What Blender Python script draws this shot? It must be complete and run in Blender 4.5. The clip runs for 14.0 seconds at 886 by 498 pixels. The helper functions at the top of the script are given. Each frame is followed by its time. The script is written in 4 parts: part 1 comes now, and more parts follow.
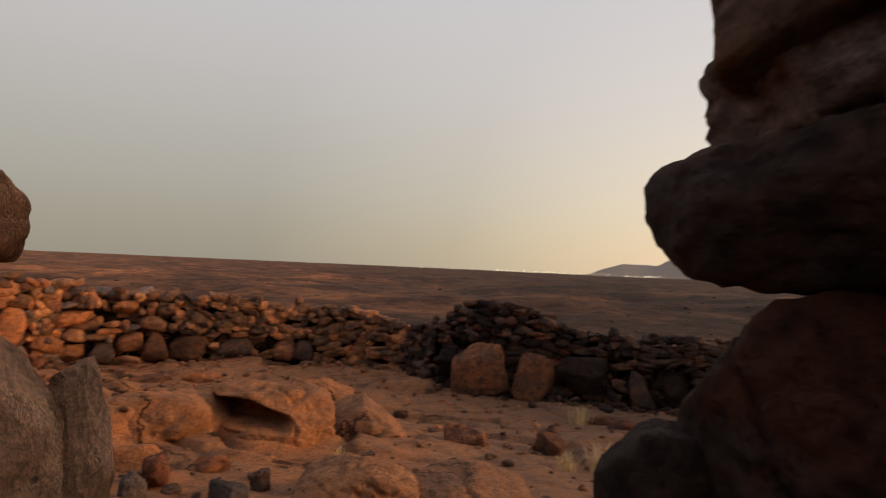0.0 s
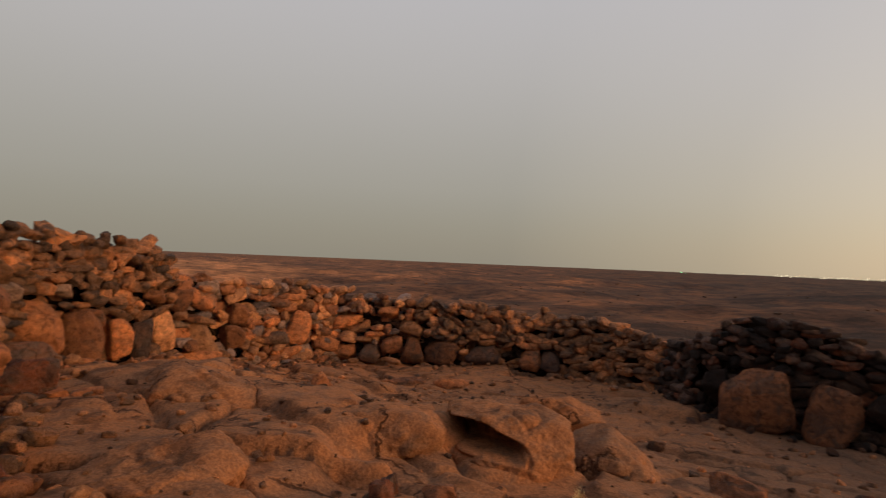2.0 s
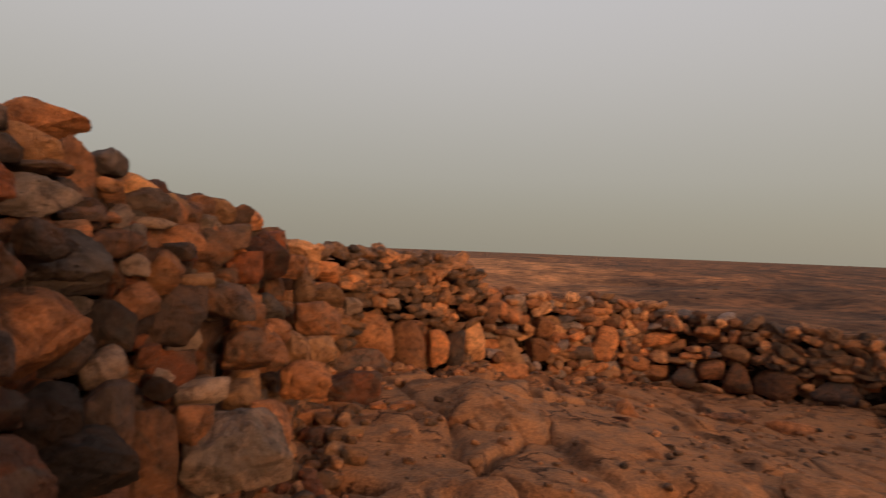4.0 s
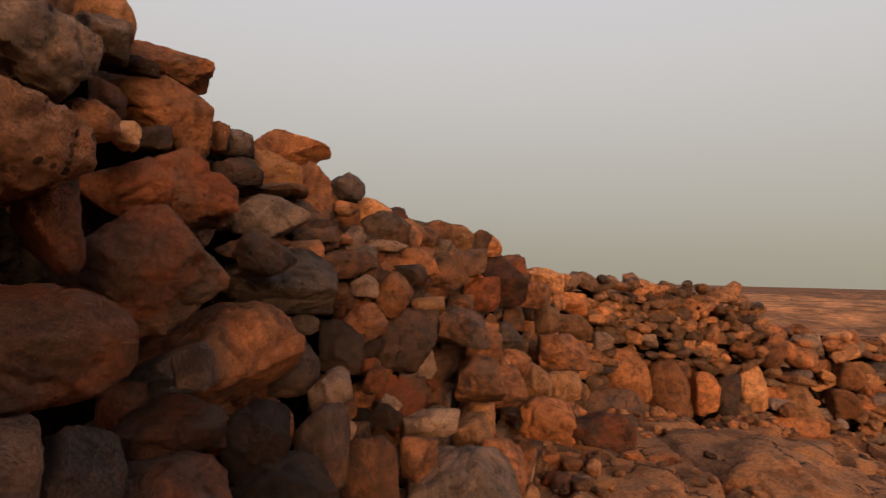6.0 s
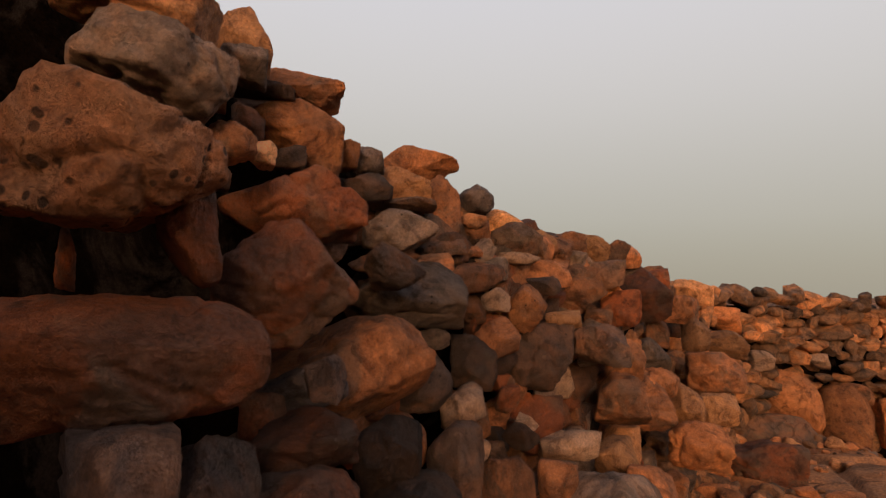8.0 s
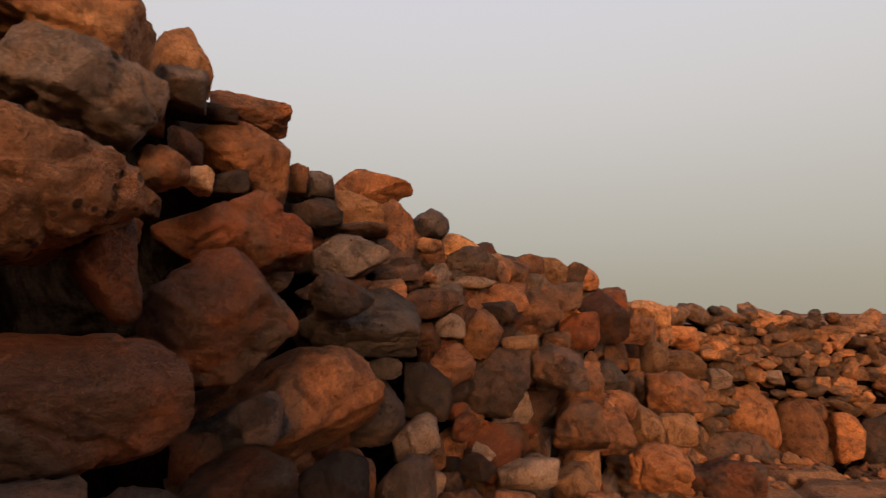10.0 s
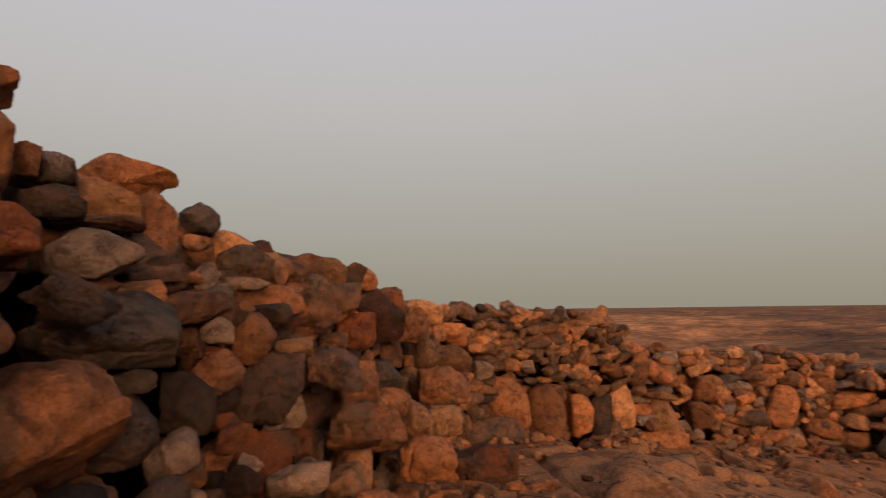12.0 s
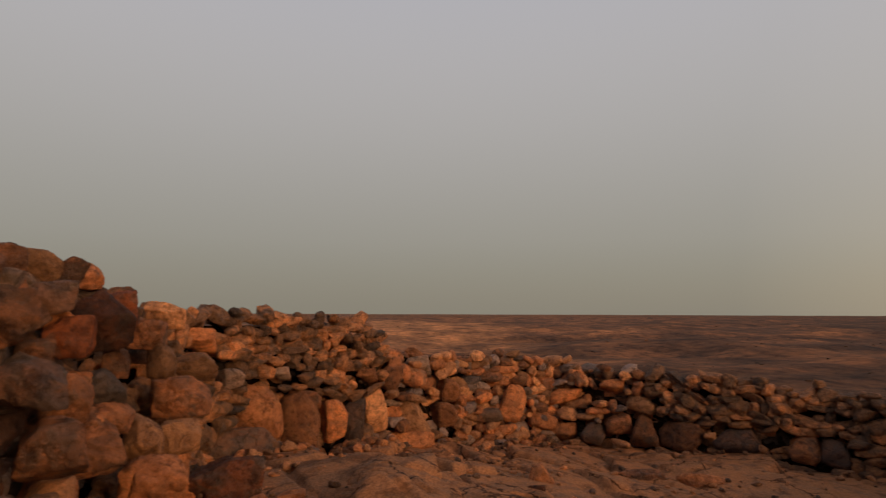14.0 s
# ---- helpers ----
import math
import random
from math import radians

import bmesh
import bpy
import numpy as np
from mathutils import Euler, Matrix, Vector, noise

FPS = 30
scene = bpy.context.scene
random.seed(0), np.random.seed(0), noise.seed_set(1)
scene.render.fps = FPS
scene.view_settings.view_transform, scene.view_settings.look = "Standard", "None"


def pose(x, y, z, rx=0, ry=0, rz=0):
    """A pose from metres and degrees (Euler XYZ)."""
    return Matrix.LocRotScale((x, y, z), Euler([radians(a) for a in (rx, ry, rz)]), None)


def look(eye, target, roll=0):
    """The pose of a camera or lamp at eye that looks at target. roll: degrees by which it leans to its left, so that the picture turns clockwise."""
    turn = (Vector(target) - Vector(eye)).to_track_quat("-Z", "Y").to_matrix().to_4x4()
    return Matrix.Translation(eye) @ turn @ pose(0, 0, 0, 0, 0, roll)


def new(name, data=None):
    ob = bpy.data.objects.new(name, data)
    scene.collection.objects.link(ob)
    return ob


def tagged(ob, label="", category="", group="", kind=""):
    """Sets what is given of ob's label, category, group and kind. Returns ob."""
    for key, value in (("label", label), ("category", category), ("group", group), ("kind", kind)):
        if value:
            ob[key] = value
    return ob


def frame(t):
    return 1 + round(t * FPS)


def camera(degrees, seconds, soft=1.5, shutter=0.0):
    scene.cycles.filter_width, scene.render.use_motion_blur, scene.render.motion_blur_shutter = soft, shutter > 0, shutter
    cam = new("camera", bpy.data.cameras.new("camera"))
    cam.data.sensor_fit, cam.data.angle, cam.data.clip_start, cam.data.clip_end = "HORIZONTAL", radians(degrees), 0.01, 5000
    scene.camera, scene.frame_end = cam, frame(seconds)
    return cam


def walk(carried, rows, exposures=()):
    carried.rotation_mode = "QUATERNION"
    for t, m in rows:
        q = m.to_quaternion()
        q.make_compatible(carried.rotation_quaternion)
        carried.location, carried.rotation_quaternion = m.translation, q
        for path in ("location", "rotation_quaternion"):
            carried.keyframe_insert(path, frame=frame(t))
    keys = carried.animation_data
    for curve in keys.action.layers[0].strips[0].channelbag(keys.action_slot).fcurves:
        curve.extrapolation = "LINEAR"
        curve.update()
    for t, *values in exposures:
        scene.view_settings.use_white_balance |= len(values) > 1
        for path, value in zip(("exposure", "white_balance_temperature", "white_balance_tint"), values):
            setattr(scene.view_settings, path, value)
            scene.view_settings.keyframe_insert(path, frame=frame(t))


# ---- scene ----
cam = camera(74.1, 14.0, soft=1.2, shutter=0.4)
METRES, EYE, TILT, LEAN, TURN = 2.2, 1.5, 1.8, -2.5, 0.0
ROWS = [
    (0.0, 0.0, 0.0, 0.0, 0.0, 0.0, -0.0),
    (0.5, 0.018, 0.09, 0.0056, 8.48, -0.96, 0.93),
    (1.0, 0.0346, 0.1518, 0.0233, 14.92, 0.13, 1.58),
    (1.5, 0.0277, 0.2097, 0.0355, 19.08, 1.15, 1.5),
    (2.0, 0.0105, 0.297, 0.0355, 24.24, 0.61, 0.66),
    (2.5, -0.0209, 0.3976, 0.0548, 31.39, 0.63, 0.45),
    (3.0, -0.0375, 0.4578, 0.1178, 36.05, -0.86, -0.26),
    (3.5, -0.0646, 0.4923, 0.1628, 42.4, 1.29, 0.36),
    (4.0, -0.0611, 0.5288, 0.1668, 54.17, 1.0, 0.69),
    (6.5, -0.2556, 0.6542, 0.1244, 84.07, 4.81, 0.22),
    (7.0, -0.2592, 0.6471, 0.1218, 89.64, 4.32, 0.09),
    (9.5, -0.2972, 0.6719, 0.1357, 90.29, 8.82, 1.92),
    (10.0, -0.2967, 0.6774, 0.1356, 87.96, 8.74, 2.03),
    (10.5, -0.2902, 0.6815, 0.1389, 84.33, 8.35, 2.96),
    (11.0, -0.2906, 0.6796, 0.1437, 80.61, 7.91, 2.93),
    (11.5, -0.2948, 0.6814, 0.1477, 74.01, 7.47, 3.14),
    (12.0, -0.3023, 0.6928, 0.1464, 67.08, 7.46, 3.32),
    (12.5, -0.3049, 0.7094, 0.1449, 60.65, 7.03, 3.32),
    (13.0, -0.3053, 0.7202, 0.1448, 55.45, 6.87, 2.87),
    (13.5, -0.3025, 0.7295, 0.1474, 49.98, 7.07, 2.97),
    (14.0, -0.3001, 0.741, 0.1461, 44.58, 6.74, 2.85),
]
walk(cam, [(t, pose(0, 0, EYE, TILT, LEAN, TURN) @ pose(METRES * x, METRES * y, METRES * z, 90 + pitch, roll, yaw)) for t, x, y, z, yaw, pitch, roll in ROWS], [(0.0, 0.1), (1.5, 0.0), (2.0, -0.12), (2.5, -0.2), (3.0, -0.08), (4.0, 0.03), (6.5, 0.28), (9.5, 0.33), (10.5, 0.28), (12.0, 0.03), (14.0, -0.28)])

# ---- world and light ----
GLOW = Vector((math.sin(radians(38)), math.cos(radians(38)), 0.0))   # where the sun has set
world = bpy.data.worlds.new("dusk")
scene.world = world
world.use_nodes = True
wn, wl = world.node_tree.nodes, world.node_tree.links
wn.clear()


def ramp(nodes, stops, mode="EASE"):
    r = nodes.new("ShaderNodeValToRGB")
    r.color_ramp.interpolation = mode
    while len(r.color_ramp.elements) < len(stops):
        r.color_ramp.elements.new(0.5)
    for el, (p, c) in zip(r.color_ramp.elements, stops):
        el.position, el.color = p, (*c, 1)
    return r


tc = wn.new("ShaderNodeTexCoord")
sep = wn.new("ShaderNodeSeparateXYZ")
wl.new(tc.outputs["Generated"], sep.inputs[0])
away = ramp(wn, [(0.0, (0.26, 0.242, 0.19)), (0.12, (0.345, 0.33, 0.288)), (0.30, (0.475, 0.455, 0.44)), (0.5, (0.55, 0.535, 0.56)), (1.0, (0.42, 0.45, 0.56))], "B_SPLINE")
toward = ramp(wn, [(0.0, (0.76, 0.59, 0.37)), (0.10, (0.79, 0.67, 0.49)), (0.26, (0.72, 0.66, 0.61)), (0.5, (0.62, 0.59, 0.61)), (1.0, (0.42, 0.45, 0.56))], "B_SPLINE")
for r in (away, toward):
    wl.new(sep.outputs["Z"], r.inputs[0])
dot = wn.new("ShaderNodeVectorMath")
dot.operation = "DOT_PRODUCT"
wl.new(tc.outputs["Generated"], dot.inputs[0])
dot.inputs[1].default_value = GLOW
side = ramp(wn, [(0.0, (0, 0, 0)), (0.78, (0.06, 0.06, 0.06)), (0.9, (0.35, 0.35, 0.35)), (1.0, (1, 1, 1))], "LINEAR")
half = wn.new("ShaderNodeMath")
half.operation = "MULTIPLY_ADD"
half.inputs[1].default_value = half.inputs[2].default_value = 0.5
wl.new(dot.outputs["Value"], half.inputs[0])
wl.new(half.outputs[0], side.inputs[0])
mixs = wn.new("ShaderNodeMix")
mixs.data_type = "RGBA"
wl.new(side.outputs[0], mixs.inputs["Factor"])
wl.new(away.outputs[0], mixs.inputs["A"])
wl.new(toward.outputs[0], mixs.inputs["B"])
bg = wn.new("ShaderNodeBackground")
bg.inputs["Strength"].default_value = 1.0
wl.new(mixs.outputs["Result"], bg.inputs["Color"])
sky = wn.new("ShaderNodeTexSky")
sky.sky_type, sky.sun_disc = "NISHITA", False
sky.sun_elevation, sky.sun_rotation = radians(1.0), radians(38)
bg2 = wn.new("ShaderNodeBackground")
bg2.inputs["Strength"].default_value = 0.01
wl.new(sky.outputs[0], bg2.inputs["Color"])
both = wn.new("ShaderNodeAddShader")
wl.new(bg.outputs[0], both.inputs[0])
wl.new(bg2.outputs[0], both.inputs[1])
wo = wn.new("ShaderNodeOutputWorld")
wl.new(both.outputs[0], wo.inputs["Surface"])

# the afterglow, low and very broad
sun = new("sun", bpy.data.lights.new("sun", "SUN"))
sun.data.energy, sun.data.angle, sun.data.color = 2.9, radians(24), (1.0, 0.61, 0.31)
sun.matrix_world = look((20 * math.sin(radians(89)), 20 * math.cos(radians(89)), 4.5), (0, 0, 0))


# ---- materials ----
def material(name):
    m = bpy.data.materials.new(name)
    m.use_nodes = True
    n, l = m.node_tree.nodes, m.node_tree.links
    return m, n, l, n["Principled BSDF"]


def noise_tex(n, l, vec, scale, detail=6.0, rough=0.6, dist=0.0):
    t = n.new("ShaderNodeTexNoise")
    t.inputs["Scale"].default_value, t.inputs["Detail"].default_value = scale, detail
    t.inputs["Roughness"].default_value, t.inputs["Distortion"].default_value = rough, dist
    l.new(vec, t.inputs["Vector"])
    return t


def blend(n, l, fac, a, b, mode="MIX"):
    m = n.new("ShaderNodeMix")
    m.data_type, m.blend_type = "RGBA", mode
    for sock, v in ((m.inputs["Factor"], fac), (m.inputs["A"], a), (m.inputs["B"], b)):
        if isinstance(v, (int, float)):
            sock.default_value = v
        elif isinstance(v, tuple):
            sock.default_value = (*v, 1)
        else:
            l.new(v, sock)
    return m.outputs["Result"]


def world_place(n, l, per_object=True):
    """Metres in the world, shifted at random from stone to stone."""
    geo = n.new("ShaderNodeNewGeometry")
    if not per_object:
        return geo.outputs["Position"]
    info = n.new("ShaderNodeObjectInfo")
    mul = n.new("ShaderNodeMath")
    mul.operation = "MULTIPLY"
    mul.inputs[1].default_value = 37.0
    l.new(info.outputs["Random"], mul.inputs[0])
    add = n.new("ShaderNodeVectorMath")
    l.new(geo.outputs["Position"], add.inputs[0])
    l.new(mul.outputs[0], add.inputs[1])
    return add.outputs[0]


def rock_material(name, base, second, dust, dust_amount, fine=1.0, island=False, pitted=False, varnish=0.6, gloss=0.2):
    """Basalt: two body colours in patches, sand dust in soft stains, vesicles and grain in relief."""
    m, n, l, p = material(name)
    v = world_place(n, l)
    big = noise_tex(n, l, v, 3.2 * fine, 7, 0.62, 0.9)
    mid = noise_tex(n, l, v, 13 * fine, 9, 0.74, 0.4)
    grain = noise_tex(n, l, v, 95 * fine, 4, 0.75)
    f1 = ramp(n, [(0.42, (0, 0, 0)), (0.58, (1, 1, 1))])
    l.new(big.outputs["Fac"], f1.inputs[0])
    c = blend(n, l, f1.outputs[0], base, second)
    f2 = ramp(n, [(0.48, (0, 0, 0)), (0.74, (dust_amount,) * 3)])
    l.new(noise_tex(n, l, v, 5.5 * fine, 7, 0.66, 0.6).outputs["Fac"], f2.inputs[0])
    c = blend(n, l, f2.outputs[0], c, dust)
    # grey desert varnish in broad patches, dark stains in smaller ones
    f5 = ramp(n, [(0.52, (0, 0, 0)), (0.60, (varnish,) * 3)])
    l.new(noise_tex(n, l, v, 2.6 * fine, 5, 0.6, 1.2).outputs["Fac"], f5.inputs[0])
    c = blend(n, l, f5.outputs[0], c, (0.082, 0.064, 0.054))
    f4 = ramp(n, [(0.34, (0.34, 0.31, 0.30)), (0.50, (1, 1, 1))])
    l.new(noise_tex(n, l, v, 8 * fine, 6, 0.65, 0.8).outputs["Fac"], f4.inputs[0])
    c = blend(n, l, 0.75, c, f4.outputs[0], "MULTIPLY")
    # pitted, chipped skin: shade painted into the hollows, light onto the high spots
    f6 = ramp(n, [(0.36, (0.62, 0.58, 0.56)), (0.47, (1.0, 0.98, 0.97)), (0.62, (1.2, 1.18, 1.15))])
    l.new(mid.outputs["Fac"], f6.inputs[0])
    c = blend(n, l, 1.0, c, f6.outputs[0], "MULTIPLY")
    f3 = ramp(n, [(0.3, (0.74, 0.74, 0.74)), (0.7, (1.22, 1.2, 1.18))])
    l.new(grain.outputs["Fac"], f3.inputs[0])
    c = blend(n, l, 1.0, c, f3.outputs[0], "MULTIPLY")
    info = n.new("ShaderNodeNewGeometry") if island else n.new("ShaderNodeObjectInfo")
    pick = info.outputs["Random Per Island"] if island else info.outputs["Random"]
    if island:
        tone = ramp(n, [(0.0, (0.42, 0.44, 0.48)), (0.25, (0.75, 0.72, 0.72)), (0.5, (0.95, 0.85, 0.75)), (0.75, (1.5, 1.25, 1.05)), (1.0, (2.2, 1.75, 1.4))], "LINEAR")
    else:
        tone = ramp(n, [(0.0, (0.62, 0.6, 0.6)), (0.35, (1.2, 1.1, 1.02)), (0.7, (1.65, 1.46, 1.31)), (1.0, (2.3, 1.95, 1.62))], "LINEAR")
    l.new(pick, tone.inputs[0])
    c = blend(n, l, 1.0, c, tone.outputs[0], "MULTIPLY")
    # vesicles: the shade inside them is multiplied into the colour too
    pits = n.new("ShaderNodeTexVoronoi")
    pits.inputs["Scale"].default_value = (32 if pitted else 18) * fine
    l.new(v, pits.inputs["Vector"])
    hole = ramp(n, [(0.25, (0.03, 0.03, 0.03)), (0.34, (1, 1, 1))] if pitted else [(0.07, (0.1, 0.1, 0.1)), (0.13, (1, 1, 1))])
    l.new(pits.outputs["Distance"], hole.inputs[0])
    gate = ramp(n, [(0.54, (0, 0, 0)), (0.57, (1, 1, 1))] if pitted else [(0.44, (0, 0, 0)), (0.5, (1, 1, 1))])
    l.new(noise_tex(n, l, v, 6 * fine, 2).outputs["Fac"], gate.inputs[0])
    pit = blend(n, l, gate.outputs[0], hole.outputs[0], (1.0, 1.0, 1.0))
    c = blend(n, l, 0.75, c, pit, "MULTIPLY")
    l.new(c, p.inputs["Base Color"])
    p.inputs["Roughness"].default_value = 0.74
    p.inputs["Specular IOR Level"].default_value = gloss
    b0 = n.new("ShaderNodeBump")
    b0.inputs["Strength"].default_value, b0.inputs["Distance"].default_value = 1.0, 0.105 / fine
    l.new(mid.outputs["Fac"], b0.inputs["Height"])
    b = n.new("ShaderNodeBump")
    b.inputs["Strength"].default_value, b.inputs["Distance"].default_value = 0.9, 0.016 / fine
    l.new(blend(n, l, 0.6, grain.outputs["Fac"], pit, "MULTIPLY"), b.inputs["Height"])
    l.new(b0.outputs[0], b.inputs["Normal"])
    l.new(b.outputs[0], p.inputs["Normal"])
    return m


SAND = (0.42, 0.20, 0.085)
PALETTE = {
    "dark": ((0.075, 0.053, 0.048), (0.125, 0.069, 0.048), (0.234, 0.104, 0.052), 0.5),
    "grey": ((0.147, 0.112, 0.099), (0.21, 0.145, 0.116), (0.336, 0.178, 0.096), 0.5),
    "brown": ((0.146, 0.07, 0.041), (0.268, 0.113, 0.054), (0.407, 0.17, 0.073), 0.6),
    "red": ((0.132, 0.045, 0.023), (0.265, 0.078, 0.028), (0.117, 0.07, 0.051), 0.5),
    "rust": ((0.078, 0.037, 0.025), (0.142, 0.049, 0.023), (0.108, 0.071, 0.053), 0.6),
    "pitted": ((0.399, 0.193, 0.104), (0.494, 0.205, 0.097), (0.262, 0.144, 0.086), 0.5),
    "orange": ((0.389, 0.159, 0.066), (0.273, 0.112, 0.051), (0.493, 0.229, 0.1), 0.6),
    "tan": ((0.363, 0.184, 0.092), (0.259, 0.131, 0.07), (0.506, 0.266, 0.124), 0.6),
    "pale": ((0.55, 0.309, 0.174), (0.484, 0.249, 0.134), (0.616, 0.356, 0.201), 0.6),
    # palest stone, raised further so the left jamb looks sunlit
    "sandy": ((0.8, 0.475, 0.282), (0.726, 0.404, 0.228), (0.8, 0.523, 0.322), 0.5),
    # darkest tone: stone colour with the shade already in it
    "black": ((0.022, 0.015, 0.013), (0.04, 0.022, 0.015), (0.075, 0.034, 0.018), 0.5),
    "slate": ((0.144, 0.118, 0.119), (0.213, 0.155, 0.14), (0.322, 0.186, 0.119), 0.4),
    "bedrock": ((0.34, 0.145, 0.06), (0.43, 0.17, 0.06), (0.22, 0.113, 0.065), 0.7),
}
ROCK = {k: rock_material("rock_" + k, *v, pitted=k == "pitted", varnish=0.1 if k in ("tan", "pale", "sandy", "black", "pitted") else 0.3 if k == "orange" else 0.6) for k, v in PALETTE.items()}
ROCK_STUFF = rock_material("rubble", (0.20, 0.115, 0.072), (0.36, 0.175, 0.085), (0.48, 0.22, 0.095), 0.6, island=True)
# darker copy of the rubble, the east wall's shade mixed into its colour
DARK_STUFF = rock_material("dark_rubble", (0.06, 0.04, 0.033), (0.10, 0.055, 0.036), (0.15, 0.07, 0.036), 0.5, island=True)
# wall core, nearly without colour: deep shade of the gaps painted in
CORE = rock_material("shade_dark_core", (0.010, 0.007, 0.005), (0.015, 0.009, 0.006), (0.022, 0.012, 0.007), 0.5, gloss=0.0)


def ground_material():
    m, n, l, p = material("desert_ground")
    v = world_place(n, l, False)
    big = noise_tex(n, l, v, 0.55, 6, 0.62, 0.8)
    mid = noise_tex(n, l, v, 4.2, 7, 0.66, 0.4)
    fine = noise_tex(n, l, v, 38, 5, 0.7)
    f1 = ramp(n, [(0.36, (0, 0, 0)), (0.60, (1, 1, 1))])
    l.new(big.outputs["Fac"], f1.inputs[0])
    c = blend(n, l, f1.outputs[0], (0.28, 0.128, 0.062), (0.37, 0.15, 0.062))
    f2 = ramp(n, [(0.44, (0, 0, 0)), (0.70, (0.8, 0.8, 0.8))])
    l.new(mid.outputs["Fac"], f2.inputs[0])
    c = blend(n, l, f2.outputs[0], c, (0.165, 0.092, 0.058))
    f3 = ramp(n, [(0.3, (0.6, 0.58, 0.56)), (0.7, (1.25, 1.2, 1.15))])
    l.new(fine.outputs["Fac"], f3.inputs[0])
    c = blend(n, l, 1.0, c, f3.outputs[0], "MULTIPLY")
    # hairline cracks across the worn rock
    bend = n.new("ShaderNodeVectorMath")
    bend.operation = "MULTIPLY_ADD"
    l.new(noise_tex(n, l, v, 1.6, 5, 0.6).outputs["Color"], bend.inputs[0])
    bend.inputs[1].default_value = (0.9, 0.9, 0.9)
    l.new(v, bend.inputs[2])
    split = n.new("ShaderNodeTexVoronoi")
    split.feature = "DISTANCE_TO_EDGE"
    split.inputs["Scale"].default_value = 0.85
    l.new(bend.outputs[0], split.inputs["Vector"])
    thin = ramp(n, [(0.0, (0.10, 0.08, 0.07)), (0.012, (0.3, 0.27, 0.25)), (0.022, (1, 1, 1))], "LINEAR")
    l.new(split.outputs["Distance"], thin.inputs[0])
    some = ramp(n, [(0.47, (0, 0, 0)), (0.53, (1, 1, 1))])
    l.new(noise_tex(n, l, v, 0.8, 3).outputs["Fac"], some.inputs[0])
    crack = blend(n, l, some.outputs[0], (1.0, 1.0, 1.0), thin.outputs[0])
    c = blend(n, l, 0.9, c, crack, "MULTIPLY")
    # soft dark stains
    stain = ramp(n, [(0.36, (0.45, 0.42, 0.40)), (0.5, (1, 1, 1))])
    l.new(noise_tex(n, l, v, 2.3, 6, 0.62, 0.7).outputs["Fac"], stain.inputs[0])
    c = blend(n, l, 0.8, c, stain.outputs[0], "MULTIPLY")
    # floor shading put into the colour: darker and greyer towards the east wall
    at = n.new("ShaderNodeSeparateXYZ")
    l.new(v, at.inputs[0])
    floor_shade = n.new("ShaderNodeMapRange")
    floor_shade.interpolation_type = "SMOOTHSTEP"
    floor_shade.inputs["From Min"].default_value, floor_shade.inputs["From Max"].default_value, floor_shade.inputs["To Max"].default_value = -2.5, 2.5, 0.75
    l.new(at.outputs["X"], floor_shade.inputs["Value"])
    shade_wash = blend(n, l, 1.0, f3.outputs[0], (0.165, 0.10, 0.066), "MULTIPLY")
    c = blend(n, l, floor_shade.outputs[0], c, shade_wash)
    # the open plain: dark gravel with streaks of sand
    flat = n.new("ShaderNodeMapping")
    flat.inputs["Scale"].default_value = (1, 1, 0)
    l.new(v, flat.inputs[0])
    dist = n.new("ShaderNodeVectorMath")
    dist.operation = "LENGTH"
    l.new(flat.outputs[0], dist.inputs[0])
    far = n.new("ShaderNodeMapRange")
    far.inputs["From Min"].default_value, far.inputs["From Max"].default_value = 16, 40
    l.new(dist.outputs["Value"], far.inputs["Value"])
    w1 = noise_tex(n, l, v, 0.02, 8, 0.66, 0.8)
    w2 = noise_tex(n, l, v, 0.11, 6, 0.65)
    w3 = noise_tex(n, l, v, 0.6, 5, 0.7)
    g1 = ramp(n, [(0.40, (0.105, 0.047, 0.024)), (0.54, (0.18, 0.076, 0.034)), (0.66, (0.32, 0.13, 0.052))])
    l.new(w1.outputs["Fac"], g1.inputs[0])
    g2 = ramp(n, [(0.40, (0.46, 0.46, 0.48)), (0.50, (0.85, 0.84, 0.83)), (0.62, (1.4, 1.32, 1.22))])
    l.new(w2.outputs["Fac"], g2.inputs[0])
    g3 = ramp(n, [(0.38, (0.5, 0.48, 0.47)), (0.5, (1.0, 1.0, 1.0)), (0.64, (1.4, 1.36, 1.3))])
    l.new(w3.outputs["Fac"], g3.inputs[0])
    plain = blend(n, l, 1.0, g1.outputs[0], g2.outputs[0], "MULTIPLY")
    plain = blend(n, l, 1.0, plain, g3.outputs[0], "MULTIPLY")
    # darker towards the north-east, sandier ground to the west
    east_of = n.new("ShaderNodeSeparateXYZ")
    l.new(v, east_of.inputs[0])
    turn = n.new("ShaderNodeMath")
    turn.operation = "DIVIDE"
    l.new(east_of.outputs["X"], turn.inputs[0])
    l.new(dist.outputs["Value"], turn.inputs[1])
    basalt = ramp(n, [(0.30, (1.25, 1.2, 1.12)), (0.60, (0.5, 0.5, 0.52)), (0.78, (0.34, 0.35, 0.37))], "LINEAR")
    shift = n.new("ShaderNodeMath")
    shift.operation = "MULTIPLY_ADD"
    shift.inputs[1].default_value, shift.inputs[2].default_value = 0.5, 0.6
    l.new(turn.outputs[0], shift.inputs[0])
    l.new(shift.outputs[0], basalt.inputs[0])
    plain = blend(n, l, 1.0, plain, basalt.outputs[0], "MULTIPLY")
    # a tongue of blown sand
    lay = n.new("ShaderNodeMapping")
    lay.vector_type = "TEXTURE"
